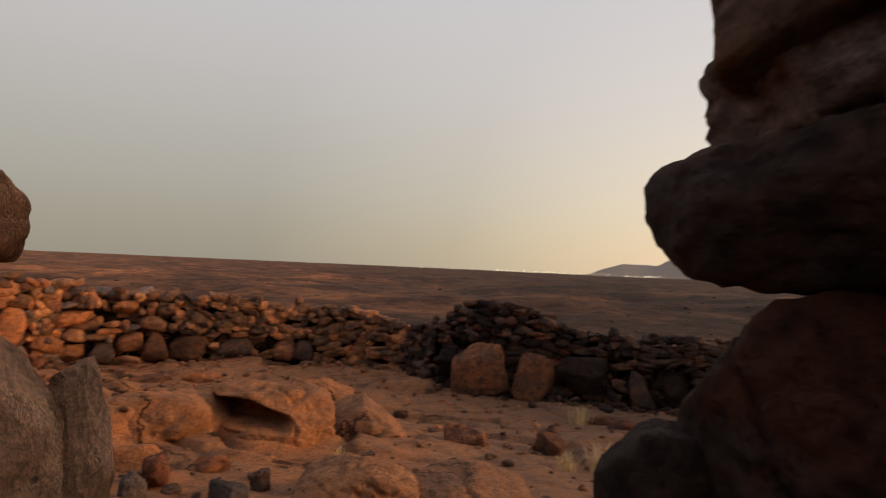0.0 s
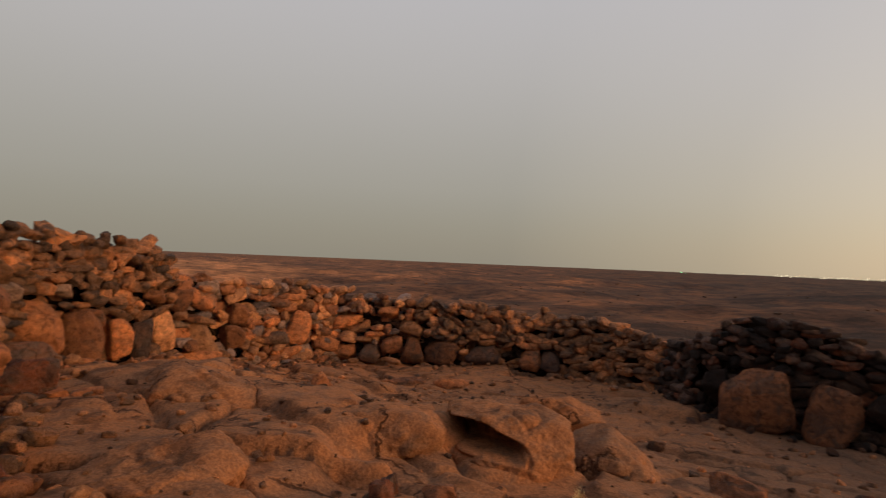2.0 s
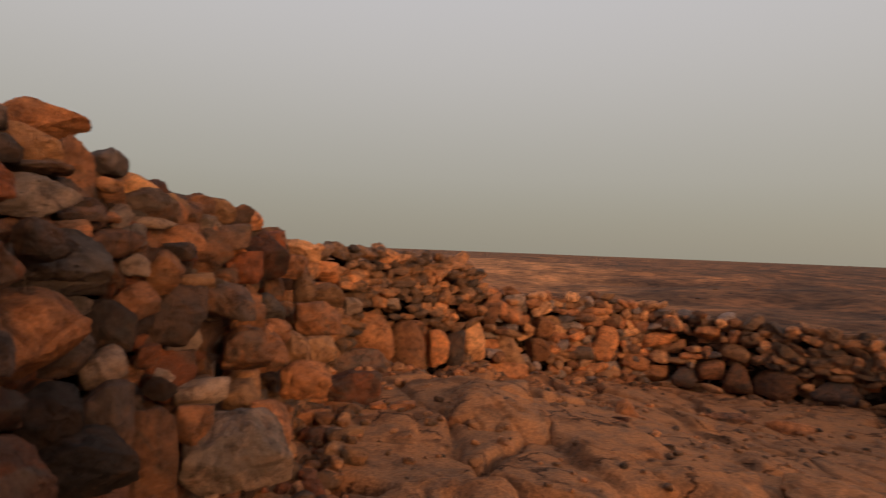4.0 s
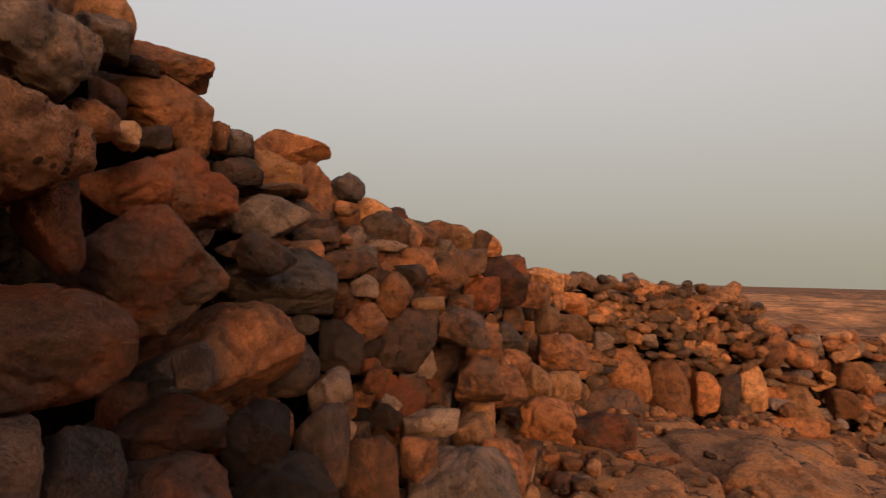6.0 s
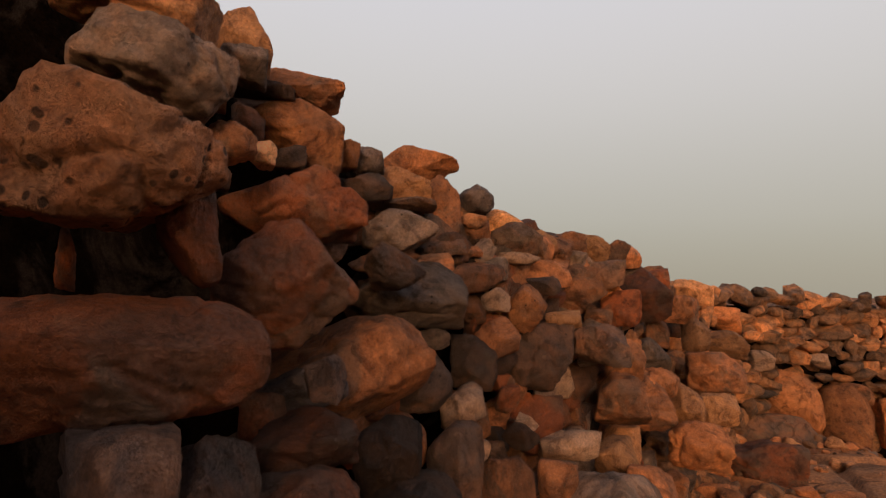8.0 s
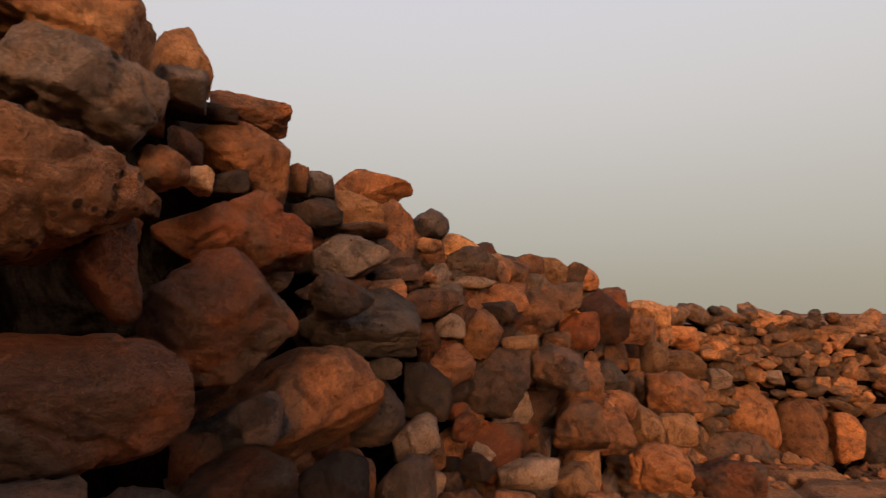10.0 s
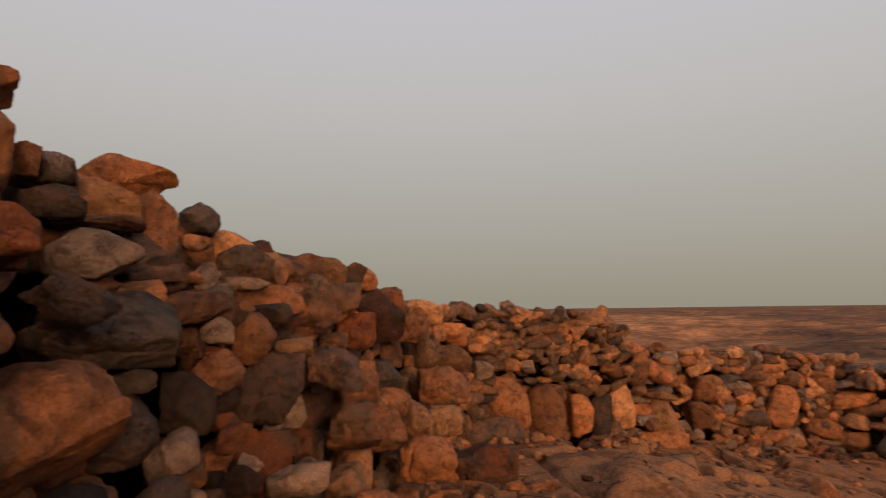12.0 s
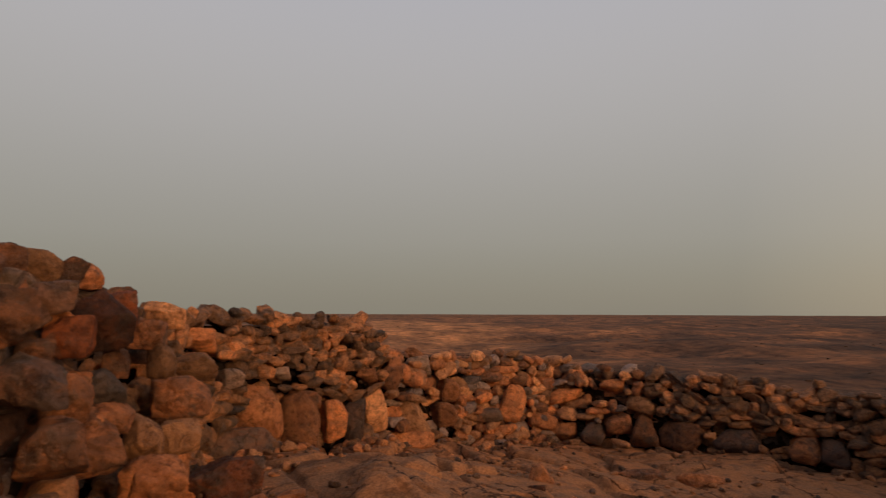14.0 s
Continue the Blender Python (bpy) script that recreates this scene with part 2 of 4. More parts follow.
    lay.inputs["Location"].default_value = (-225, 199, 0)
    lay.inputs["Rotation"].default_value = (0, 0, radians(48.5))
    lay.inputs["Scale"].default_value = (0.6, 3.2, 1)
    l.new(flat.outputs[0], lay.inputs[0])
    off = n.new("ShaderNodeVectorMath")
    off.operation = "LENGTH"
    l.new(lay.outputs[0], off.inputs[0])
    edge = n.new("ShaderNodeMath")
    edge.operation = "MULTIPLY_ADD"
    edge.inputs[1].default_value = 110.0
    l.new(noise_tex(n, l, v, 0.02, 5, 0.6).outputs["Fac"], edge.inputs[0])
    l.new(off.outputs["Value"], edge.inputs[2])
    tongue = n.new("ShaderNodeMapRange")
    tongue.inputs["From Min"].default_value, tongue.inputs["From Max"].default_value = 125, 98
    l.new(edge.outputs[0], tongue.inputs["Value"])
    drift = blend(n, l, 1.0, blend(n, l, 0.7, g2.outputs[0], g3.outputs[0], "MULTIPLY"), (0.44, 0.18, 0.07), "MULTIPLY")
    plain = blend(n, l, tongue.outputs[0], plain, drift)
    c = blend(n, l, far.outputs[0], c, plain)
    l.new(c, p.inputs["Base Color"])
    p.inputs["Roughness"].default_value = 0.93
    p.inputs["Specular IOR Level"].default_value = 0.15
    b = n.new("ShaderNodeBump")
    b.inputs["Strength"].default_value, b.inputs["Distance"].default_value = 0.9, 0.045
    l.new(blend(n, l, 0.7, blend(n, l, 0.5, mid.outputs["Fac"], fine.outputs["Fac"]), crack, "MULTIPLY"), b.inputs["Height"])
    l.new(b.outputs[0], p.inputs["Normal"])
    return m


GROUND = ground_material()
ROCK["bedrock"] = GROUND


# ---- shapes ----
def chiselled(q, planes, soft):
    """How far a block with these flat faces reaches along each direction; its edges are worn by `soft`."""
    total = np.zeros(len(q))
    for n, h in planes:
        total += (np.maximum(q @ np.array(n), 0) / h) ** soft
    return total ** (-1.0 / soft)


def unit(v):
    return np.array(v) / np.linalg.norm(v)


def rock_verts(bm, kind, rng):
    """Turns a ball into a stone that fills the unit cube: split along flat faces, its edges more or less worn, then roughened."""
    soft = {"r": 12, "b": 48, "f": 70, "w": 40, "v": 40}[kind]
    planes = []
    for way in ((1, 0, 0), (-1, 0, 0), (0, 1, 0), (0, -1, 0), (0, 0, 1), (0, 0, -1)):
        planes.append((unit(np.array(way) + [rng.gauss(0, 0.28 if kind in "bf" else 0.1) for _ in range(3)]), rng.uniform(0.85, 1.0)))
    for _ in range({"r": 8, "b": 5, "f": 9, "w": 6, "v": 6}[kind]):
        planes.append((unit([rng.gauss(0, 1) for _ in range(3)]), rng.uniform(0.88, 1.2) if kind == "b" else rng.uniform(0.66, 1.0)))
    o = Vector((rng.uniform(-50, 50), rng.uniform(-50, 50), rng.uniform(-50, 50)))
    small = len(bm.verts) < 100
    q = np.array([v.co[:] for v in bm.verts])
    q /= np.linalg.norm(q, axis=1)[:, None]
    for vert, co in zip(bm.verts, q * chiselled(q, planes, soft)[:, None]):
        p = Vector(co)
        if kind == "w":
            p.x *= 0.74 - 0.28 * p.z
            p.y *= 0.8 - 0.2 * p.z
        elif kind == "v":
            p.x = p.x * (0.66 + 0.42 * p.z) + 0.15 * (1 - p.z)
        n1 = noise.noise(p * 1.5 + o) * 0.07
        n2 = 0 if small else noise.noise(p * 3.6 + o) * 0.05 + noise.noise(p * 8.5 + o) * 0.03 + noise.noise(p * 21 + o) * 0.01
        ridge = 0 if small else -0.06 * max(0.0, 0.10 - abs(noise.noise(p * 2.0 - o))) / 0.10
        vert.co = p * (1 + n1 + n2 + ridge)
    lo = [min(v.co[i] for v in bm.verts) for i in range(3)]
    hi = [max(v.co[i] for v in bm.verts) for i in range(3)]
    for vert in bm.verts:
        vert.co = Vector([(vert.co[i] - lo[i]) / (hi[i] - lo[i]) - 0.5 for i in range(3)])


def hewn_mesh(w, d, h, tone, soft, cuts, seed, res):
    """A stone split out of a block: its faces are tilted, the given corners are struck off, small chips all round,
    then creased and roughened."""
    rng = random.Random(seed)
    planes = [(unit((1, rng.gauss(0, .15), rng.gauss(0, .07))), 1), (unit((-1, rng.gauss(0, .15), rng.gauss(0, .07))), 1),
              (unit((rng.gauss(0, .07), rng.gauss(0, .2), 1)), 1), (unit((rng.gauss(0, .07), rng.gauss(0, .2), -1)), 1),
              (unit((rng.gauss(0, .12), -1, rng.gauss(0, .15))), 1), ((0.0, 1.0, 0.0), 1)]
    planes += [(unit((math.cos(radians(a)), rng.uniform(-.35, .1), math.sin(radians(a)))), k) for a, k in cuts]
    planes += [(unit((rng.gauss(0, .5), -1, rng.gauss(0, .5))), rng.uniform(.78, .98)) for _ in range(6)]
    planes += [(unit((rng.gauss(0, 1), rng.gauss(0, 1), rng.gauss(0, 1))), rng.uniform(1.05, 1.4)) for _ in range(8)]
    bm = bmesh.new()
    bmesh.ops.create_icosphere(bm, subdivisions=res, radius=1)
    q = np.array([v.co[:] for v in bm.verts])
    r = chiselled(q, planes, soft * 4.5)
    size = np.array((w, d, h)) / 2
    p = q * r[:, None] * size
    o = Vector((rng.uniform(-50, 50), rng.uniform(-50, 50), rng.uniform(-50, 50)))
    s = (w * d * h) ** (1 / 3)
    for v, co, way in zip(bm.verts, p, q):
        u = Vector(co) / s + o
        fold = abs(noise.noise(u * 2.3))
        push = 0.06 * noise.noise(u * 1.3) - 0.06 * max(0.0, 0.12 - fold) / 0.12 * (noise.noise(u * 0.9 + o) > -0.1)
        push += 0.045 * noise.noise(u * 4.1) + 0.05 * (0.5 - abs(noise.noise(u * 6.3))) + 0.022 * noise.noise(u * 15) + 0.010 * noise.noise(u * 34)
        v.co = Vector(co) + Vector(way) * push * s * 0.8
    lo = [min(v.co[i] for v in bm.verts) for i in range(3)]
    hi = [max(v.co[i] for v in bm.verts) for i in range(3)]
    for v in bm.verts:
        v.co = Vector([((v.co[i] - lo[i]) / (hi[i] - lo[i]) - 0.5) * (w, d, h)[i] for i in range(3)])
    for face in bm.faces:
        face.smooth = True
    for edge in bm.edges:
        edge.smooth = edge.calc_face_angle(0) < 0.24
    me = bpy.data.meshes.new("stone")
    bm.to_mesh(me)
    bm.free()
    me.materials.append(ROCK[tone])
    return me


POOL = {}


def rock_mesh(kind, tone, res, pick):
    """One of a few stone meshes of a kind, shared by all the stones that look alike."""
    key = (kind, tone, res, pick)
    if key not in POOL:
        base = (kind, None, res, pick)
        if base not in POOL:
            bm = bmesh.new()
            bmesh.ops.create_icosphere(bm, subdivisions=res, radius=1)
            rock_verts(bm, kind, random.Random("rbfwv".index(kind) * 97 + pick * 13))
            for face in bm.faces:
                face.smooth = res > 2
            for edge in bm.edges:
                edge.smooth = edge.calc_face_angle(0) < 0.3
            POOL[base] = bpy.data.meshes.new("stone")
            bm.to_mesh(POOL[base])
            bm.free()
        POOL[key] = POOL[base].copy()
        POOL[key].materials.append(ROCK[tone])
    return POOL[key]


PICK = random.Random(5)


def rock(name, parent, x, y, z, w, d, h, turn, lean, kind, tone, res=3, tip=0, pick=None):
    ob = new(name, rock_mesh(kind, tone, res, PICK.randrange(7) if pick is None else pick))
    ob.matrix_world = pose(x, y, z, tip, lean, turn) @ Matrix.Diagonal((w, d, h, 1))
    if parent:
        ob.parent = parent
    return ob


# ---- ground ----
def smooth(a, b, v):
    t = np.clip((v - a) / (b - a), 0, 1)
    return t * t * (3 - 2 * t)


def floor_height(x, y):
    """The bare floor of the enclosure: level by the gap, falling away to the north."""
    s = np.clip((y + 0.3 * x - 2.6) / 7.4, 0, 1)
    q = smooth(-6.5, -8.5, x)
    return 0.02 - 1.07 * (0.75 * s + 0.25 * s * s * (3 - 2 * s)) - 0.2 * q * (1 - s)


def fractal(x, y, scale, octaves, seed):
    """Smooth value noise on a lattice, summed over octaves; about -1 to 1."""
    rng = np.random.RandomState(seed)
    table = rng.uniform(-1, 1, (256, 256))
    total, amp, norm = np.zeros_like(x), 1.0, 0.0
    for o in range(octaves):
        u, v = x * scale * 2 ** o + 17.3 * o, y * scale * 2 ** o + 9.1 * o
        i, j = np.floor(u).astype(int), np.floor(v).astype(int)
        a, b = u - i, v - j
        a, b = a * a * (3 - 2 * a), b * b * (3 - 2 * b)
        g = lambda di, dj: table[(i + di) % 256, (j + dj) % 256]  # noqa: E731
        total += amp * ((g(0, 0) * (1 - a) + g(1, 0) * a) * (1 - b) + (g(0, 1) * (1 - a) + g(1, 1) * a) * b)
        norm += amp
        amp *= 0.5
    return total / norm


def bedrock(x, y):
    """Worn slabs of rock: cells at uneven heights, with open joints between them."""
    rng = np.random.RandomState(8)
    n = 200
    px, py = rng.uniform(-11, 7, n), rng.uniform(0, 15, n)
    lift, tx, ty = rng.uniform(-0.08, 0.10, n), rng.uniform(-0.10, 0.10, n), rng.uniform(-0.14, 0.14, n)
    ux, uy = x + 0.35 * fractal(x, y, 0.9, 3, 3), y + 0.35 * fractal(x, y, 0.9, 3, 4)
    f1, f2, top = np.full(x.shape, 1e9), np.full(x.shape, 1e9), np.zeros_like(x)
    for k in range(n):
        d = np.hypot((ux - px[k]) * 0.8 + (uy - py[k]) * 0.3, (uy - py[k]) * 1.6)
        near = d < f1
        f2 = np.where(near, f1, np.minimum(f2, d))
        top = np.where(near, lift[k] + tx[k] * (ux - px[k]) + ty[k] * (uy - py[k]), top)
        f1 = np.where(near, d, f1)
    worn = smooth(0.0, 0.22, f2 - f1)
    open_joint = smooth(0.05, 0.25, fractal(x, y, 0.55, 2, 14))
    return top * (0.15 + 0.85 * worn) + 0.07 * worn - 0.26 * open_joint * (1 - smooth(0.0, 0.075, f2 - f1))


def axis(lo, hi, step, reach, grow):
    inner = np.arange(lo, hi, step)
    out, d = [], step
    while not out or out[-1] < reach:
        d *= grow
        out.append((out[-1] if out else 0) + d)
    out = np.array(out)
    return np.r_[lo - out[::-1], inner, inner[-1] + out]


def build_ground():
    xs, ys = axis(-9.5, 5.0, 0.038, 4700, 1.065), axis(1.5, 13.0, 0.038, 4700, 1.065)
    x, y = np.meshgrid(xs, ys, indexing="ij")
    cx, cy = -2.5, 7.0
    r = np.hypot(x - cx, y - cy)
    inside = 1 - smooth(9.5, 13.0, r)
    rock_part = smooth(-0.25, 0.15, fractal(x, y, 0.22, 3, 11) + 0.12 + 0.25 * smooth(-1.5, -4, x) - 0.3 * smooth(9, 11, y))
    z_in = floor_height(x, y) + bedrock(x, y) * (0.25 + 0.75 * rock_part) + 0.08 * fractal(x, y, 0.8, 4, 5) + 0.016 * fractal(x, y, 6, 3, 6)
    # a shelf of bare rock by the foot of the high wall, level with the gap
    lip = x + 2.85 + 0.5 * fractal(x, y, 0.7, 3, 31) - 0.75 * smooth(5.0, 6.0, y)
    shelf = smooth(0.12, -0.22, lip) * smooth(7.0, 6.3, y + 0.5 * fractal(x, y, 0.6, 3, 32)) * smooth(-7.8, -6.2, x) * smooth(1.5, 2.5, y)
    z_in = z_in + shelf * np.maximum(0.0, 0.05 - 0.02 * (y - 3.5) - floor_height(x, y)) - 0.12 * shelf * bedrock(x, y)
    d = np.hypot(x, y)
    fall = -1.0 - 2.4 * smooth(12, 60, d) - 2.6 * smooth(60, 700, d)
    relief = np.minimum(3.4, 0.035 * d) * fractal(x, y, 0.026, 5, 21) + 0.34 * fractal(x, y, 0.22, 4, 22) * (1 - smooth(150, 400, d)) + 1.6 * fractal(x, y, 0.0045, 3, 23) * smooth(100, 500, d) * (1 - smooth(1800, 3500, d))
    z = z_in * inside + (fall + relief) * (1 - inside)
    nx, ny = x.shape
    idx = np.arange(nx * ny).reshape(nx, ny)
    faces = np.stack([idx[:-1, :-1], idx[1:, :-1], idx[1:, 1:], idx[:-1, 1:]], -1).reshape(-1, 4)
    me = bpy.data.meshes.new("ground")
    me.from_pydata(np.stack([x, y, z], -1).reshape(-1, 3).tolist(), [], faces.tolist())
    me.polygons.foreach_set("use_smooth", np.ones(len(faces), bool))
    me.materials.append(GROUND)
    me.update()
    return tagged(new("ground", me), "orange-brown desert bedrock and gravel running to the horizon", "ground", kind="structure")


ground = build_ground()


# ---- walls ----
class Line:
    """A wall's face in plan: a bent line, with its inner side to the right of its run."""

    def __init__(self, points):
        self.p = [Vector(p) for p in points]
        self.s = [0.0]
        for a, b in zip(self.p, self.p[1:]):
            self.s.append(self.s[-1] + (b - a).length)

    def at(self, s):
        s = min(max(s, 0.001), self.s[-1] - 0.001)
        k = max(i for i, v in enumerate(self.s[:-1]) if v <= s)
        d = (self.p[k + 1] - self.p[k]).normalized()
        # the normal turns gradually round a bend
        return self.p[k] + d * (s - self.s[k]), Vector((d.y, -d.x)), math.degrees(math.atan2(d.y, d.x))

    def find(self, x, y):
        best = min((Vector((x, y)) - self.at(k * 0.05)[0]).length * 1000 + k * 1e-6 for k in range(int(self.s[-1] / 0.05)))
        return min(range(int(self.s[-1] / 0.05)), key=lambda k: (Vector((x, y)) - self.at(k * 0.05)[0]).length) * 0.05 if best else 0


def height_along(stops):
    def f(s):
        return float(np.interp(s, [a for a, _ in stops], [b for _, b in stops]))
    return f


def batter(z, steep, knee=1.9):
    return 0.15 * (knee - z) if z < knee else -steep * (z - knee)


def build_core(name, label, line, top, thick, steep, inset=0.3, near_inset=0.0):
    """The packed heart of a wall, well behind its facing stones."""
    bm = bmesh.new()
    rings = []
    n = int(line.s[-1] / 0.3)
    for k in range(n + 1):
        s = line.s[-1] * k / n
        p, nrm, _ = line.at(s)
        zt = top(s) - (0.28 if s > 5 else 0.12)
        deep = inset + near_inset * (1 - float(smooth(2.5, 4.0, s)))
        ring = []
        for z, off in ((-1.6, batter(-1.6, 0) - deep), (min(zt, 1.7), batter(min(zt, 1.7), steep) - deep), (zt, batter(zt, steep) - inset), (zt - 0.1, -thick), (-1.6, -thick - 0.3)):
            q = p + nrm * (off + 0.05 * noise.noise(Vector((s * 2, z * 2, 0))))
            ring.append(bm.verts.new((q.x, q.y, z)))
        rings.append(ring)
    for a, b in zip(rings, rings[1:]):
        for i in range(5):
            bm.faces.new((a[i], b[i], b[(i + 1) % 5], a[(i + 1) % 5]))
    bm.faces.new(rings[0])
    bm.faces.new(list(reversed(rings[-1])))
    bmesh.ops.recalc_face_normals(bm, faces=bm.faces)
    me = bpy.data.meshes.new(name)
    bm.to_mesh(me)
    bm.free()
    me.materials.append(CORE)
    return tagged(new(name, me), label, "wall", kind="structure")


def joined_stones(name, parent, rows, mat=None):
    """Stones past counting, in one mesh."""
    verts, faces, base = [], [], 0
    shapes = []
    for k in range(8):
        bm = bmesh.new()
        bmesh.ops.create_icosphere(bm, subdivisions=2, radius=1)
        rock_verts(bm, "bffb"[k % 4], random.Random(900 + k))
        shapes.append(([v.co.copy() for v in bm.verts], [[v.index for v in fc.verts] for fc in bm.faces]))
        bm.free()
    for m, k in rows:
        vs, fs = shapes[k % 8]
        verts += [tuple(m @ v) for v in vs]
        faces += [[i + base for i in fc] for fc in fs]
        base += len(vs)
    me = bpy.data.meshes.new(name)
    me.from_pydata(verts, [], faces)
    me.materials.append(mat or ROCK_STUFF)
    ob = tagged(new(name, me), kind="stuff")
    ob.parent = parent
    return ob


def face_stones(parent, line, base, top, size, steep, taken, limit, seed, tones, span, thick=0.8, mat=None):
    """Lays uneven courses along the face; where a chosen stone sits the course goes behind it. The first ones
    are stones of their own, those past the limit go into one mesh."""
    rng = random.Random(seed)
    made, rest = 0, []
    s0, s1 = span
    spots = []
    z = -1.35
    while z < 3.3:
        s = s0 + rng.uniform(0, 0.2)
        ch = size((s0 + s1) / 2) * rng.uniform(0.42, 0.62)
        while s < s1:
            w = size(s) * rng.choice((0.5, 0.7, 0.9, 1.0, 1.3, 1.7)) * rng.uniform(0.85, 1.15)
            h = ch * rng.uniform(0.7, 1.5) * size(s) / size((s0 + s1) / 2)
            zz = z + rng.uniform(-0.06, 0.06)
            if base(s) - 0.08 < zz < top(s) - 0.3 * h + rng.uniform(-0.06, 0.03):
                spots.append((s + w / 2, zz, w, h))
            s += w * rng.uniform(0.78, 0.92)
        z += ch * 0.82
    spots.sort()
    for s, zz, w, h in spots:
        p, nrm, turn = line.at(s)
        d = rng.uniform(0.8, 1.3) * min(w, h * 1.6)
        off = batter(zz, steep) - 0.38 * d + rng.uniform(-0.05, 0.05)
        if any(abs(s - a) < (c + w) * 0.42 and abs(zz - b) < (e + h) * 0.42 for a, b, c, e in taken):
            if line is WEST and (s < 1.1 or s < 2.6 and rng.random() < 0.6):
                continue
            off -= 0.30 if s < 2.4 or s > 5 else 0.16
            w, h = w * 1.15, h * 1.15
        if line is WEST and s < 2.9 and zz > 2.12:
            continue
        q = p + nrm * off
        args = (q.x, q.y, zz, w * 1.06, d, h * 1.12, turn + rng.gauss(0, 20), rng.gauss(0, 15))
        if made < limit:
            rock("stone", parent, *args, rng.choice("bbffffbfr"), rng.choice(tones(s)), res=(4 if s < 5 else 3) if s < 9 and line is WEST else 2, tip=rng.gauss(0, 10))
            made += 1
        else:
            m = pose(args[0], args[1], args[2], rng.gauss(0, 10), args[7], args[6]) @ Matrix.Diagonal((args[3], args[4], args[5], 1))
            rest.append((m, rng.randrange(8)))
    # loose stones along the crest and on the back slope
    for _ in range(int((s1 - s0) * 12)):
        s = rng.uniform(s0, s1)
        p, nrm, turn = line.at(s)
        back = rng.uniform(0.0, thick)
        w = size(s) * rng.uniform(0.4, 0.85)
        zz = top(s) - 0.19 + rng.uniform(-0.08, 0.03) - 0.1 * back
        q = p + nrm * (batter(zz, steep) - back)
        rest.append((pose(q.x, q.y, zz, rng.gauss(0, 14), rng.gauss(0, 14), rng.uniform(0, 360)) @ Matrix.Diagonal((w, w * 0.8, w * 0.55, 1)), rng.randrange(8)))
    if rest:
        joined_stones("rubble", parent, rest, mat)


PLAN = [(-0.75, 0.95), (-1.6, 0.93), (-2.7, 1.3), (-3.5, 1.8), (-4.6, 2.45), (-5.8, 3.15), (-7.1, 3.85), (-8.2, 4.7), (-8.8, 5.8),
        (-9.15, 7.2), (-9.3, 8.7), (-9.5, 11.2), (-8.7, 13.4), (-6.4, 14.3), (-3.9, 15.0), (-1.9, 15.2), (-0.6, 14.4)]
WEST, NORTH = Line(PLAN[:11]), Line(PLAN[10:])
EAST = Line([(-0.6, 14.3), (0.1, 12.9), (1.2, 12.3), (2.6, 12.0), (4.2, 11.5), (6.5, 10.2), (8.0, 8.0)])
west_top = height_along([(0, 2.9), (1.6, 2.85), (2.0, 2.7), (2.4, 2.48), (2.7, 2.36), (3.1, 2.36), (3.4, 2.3), (4.2, 2.27), (4.8, 2.22), (5.3, 2.12), (6.0, 1.99), (6.6, 1.94), (8.4, 1.97), (10.1, 1.91), (12.0, 1.81), (12.69, 1.38)])
north_top = height_along([(0, 1.3), (0.9, 1.08), (3.6, 1.02), (5.6, 0.76), (7.7, 0.62), (9.8, 0.55), (11.4, 0.42), (13.4, 0.12)])
east_top = height_along([(0, 0.1), (1.2, 0.35), (2.0, 0.85), (3.2, 0.9), (4.2, 0.45), (5.5, 0.42), (7, 0.45), (11, 0.4)])
west_base = height_along([(0, 0.0), (8.5, 0.0), (10, -0.15), (12.7, -0.55)])
north_base = height_along([(0, -0.6), (3, -0.9), (6, -1.05), (14, -1.05)])
east_base = height_along([(0, -1.05), (11, -1.0)])

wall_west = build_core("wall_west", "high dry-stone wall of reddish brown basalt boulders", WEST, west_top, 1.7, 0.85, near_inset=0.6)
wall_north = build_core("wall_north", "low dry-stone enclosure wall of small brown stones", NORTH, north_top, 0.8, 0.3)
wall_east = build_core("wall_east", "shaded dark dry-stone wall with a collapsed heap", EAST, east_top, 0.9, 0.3)


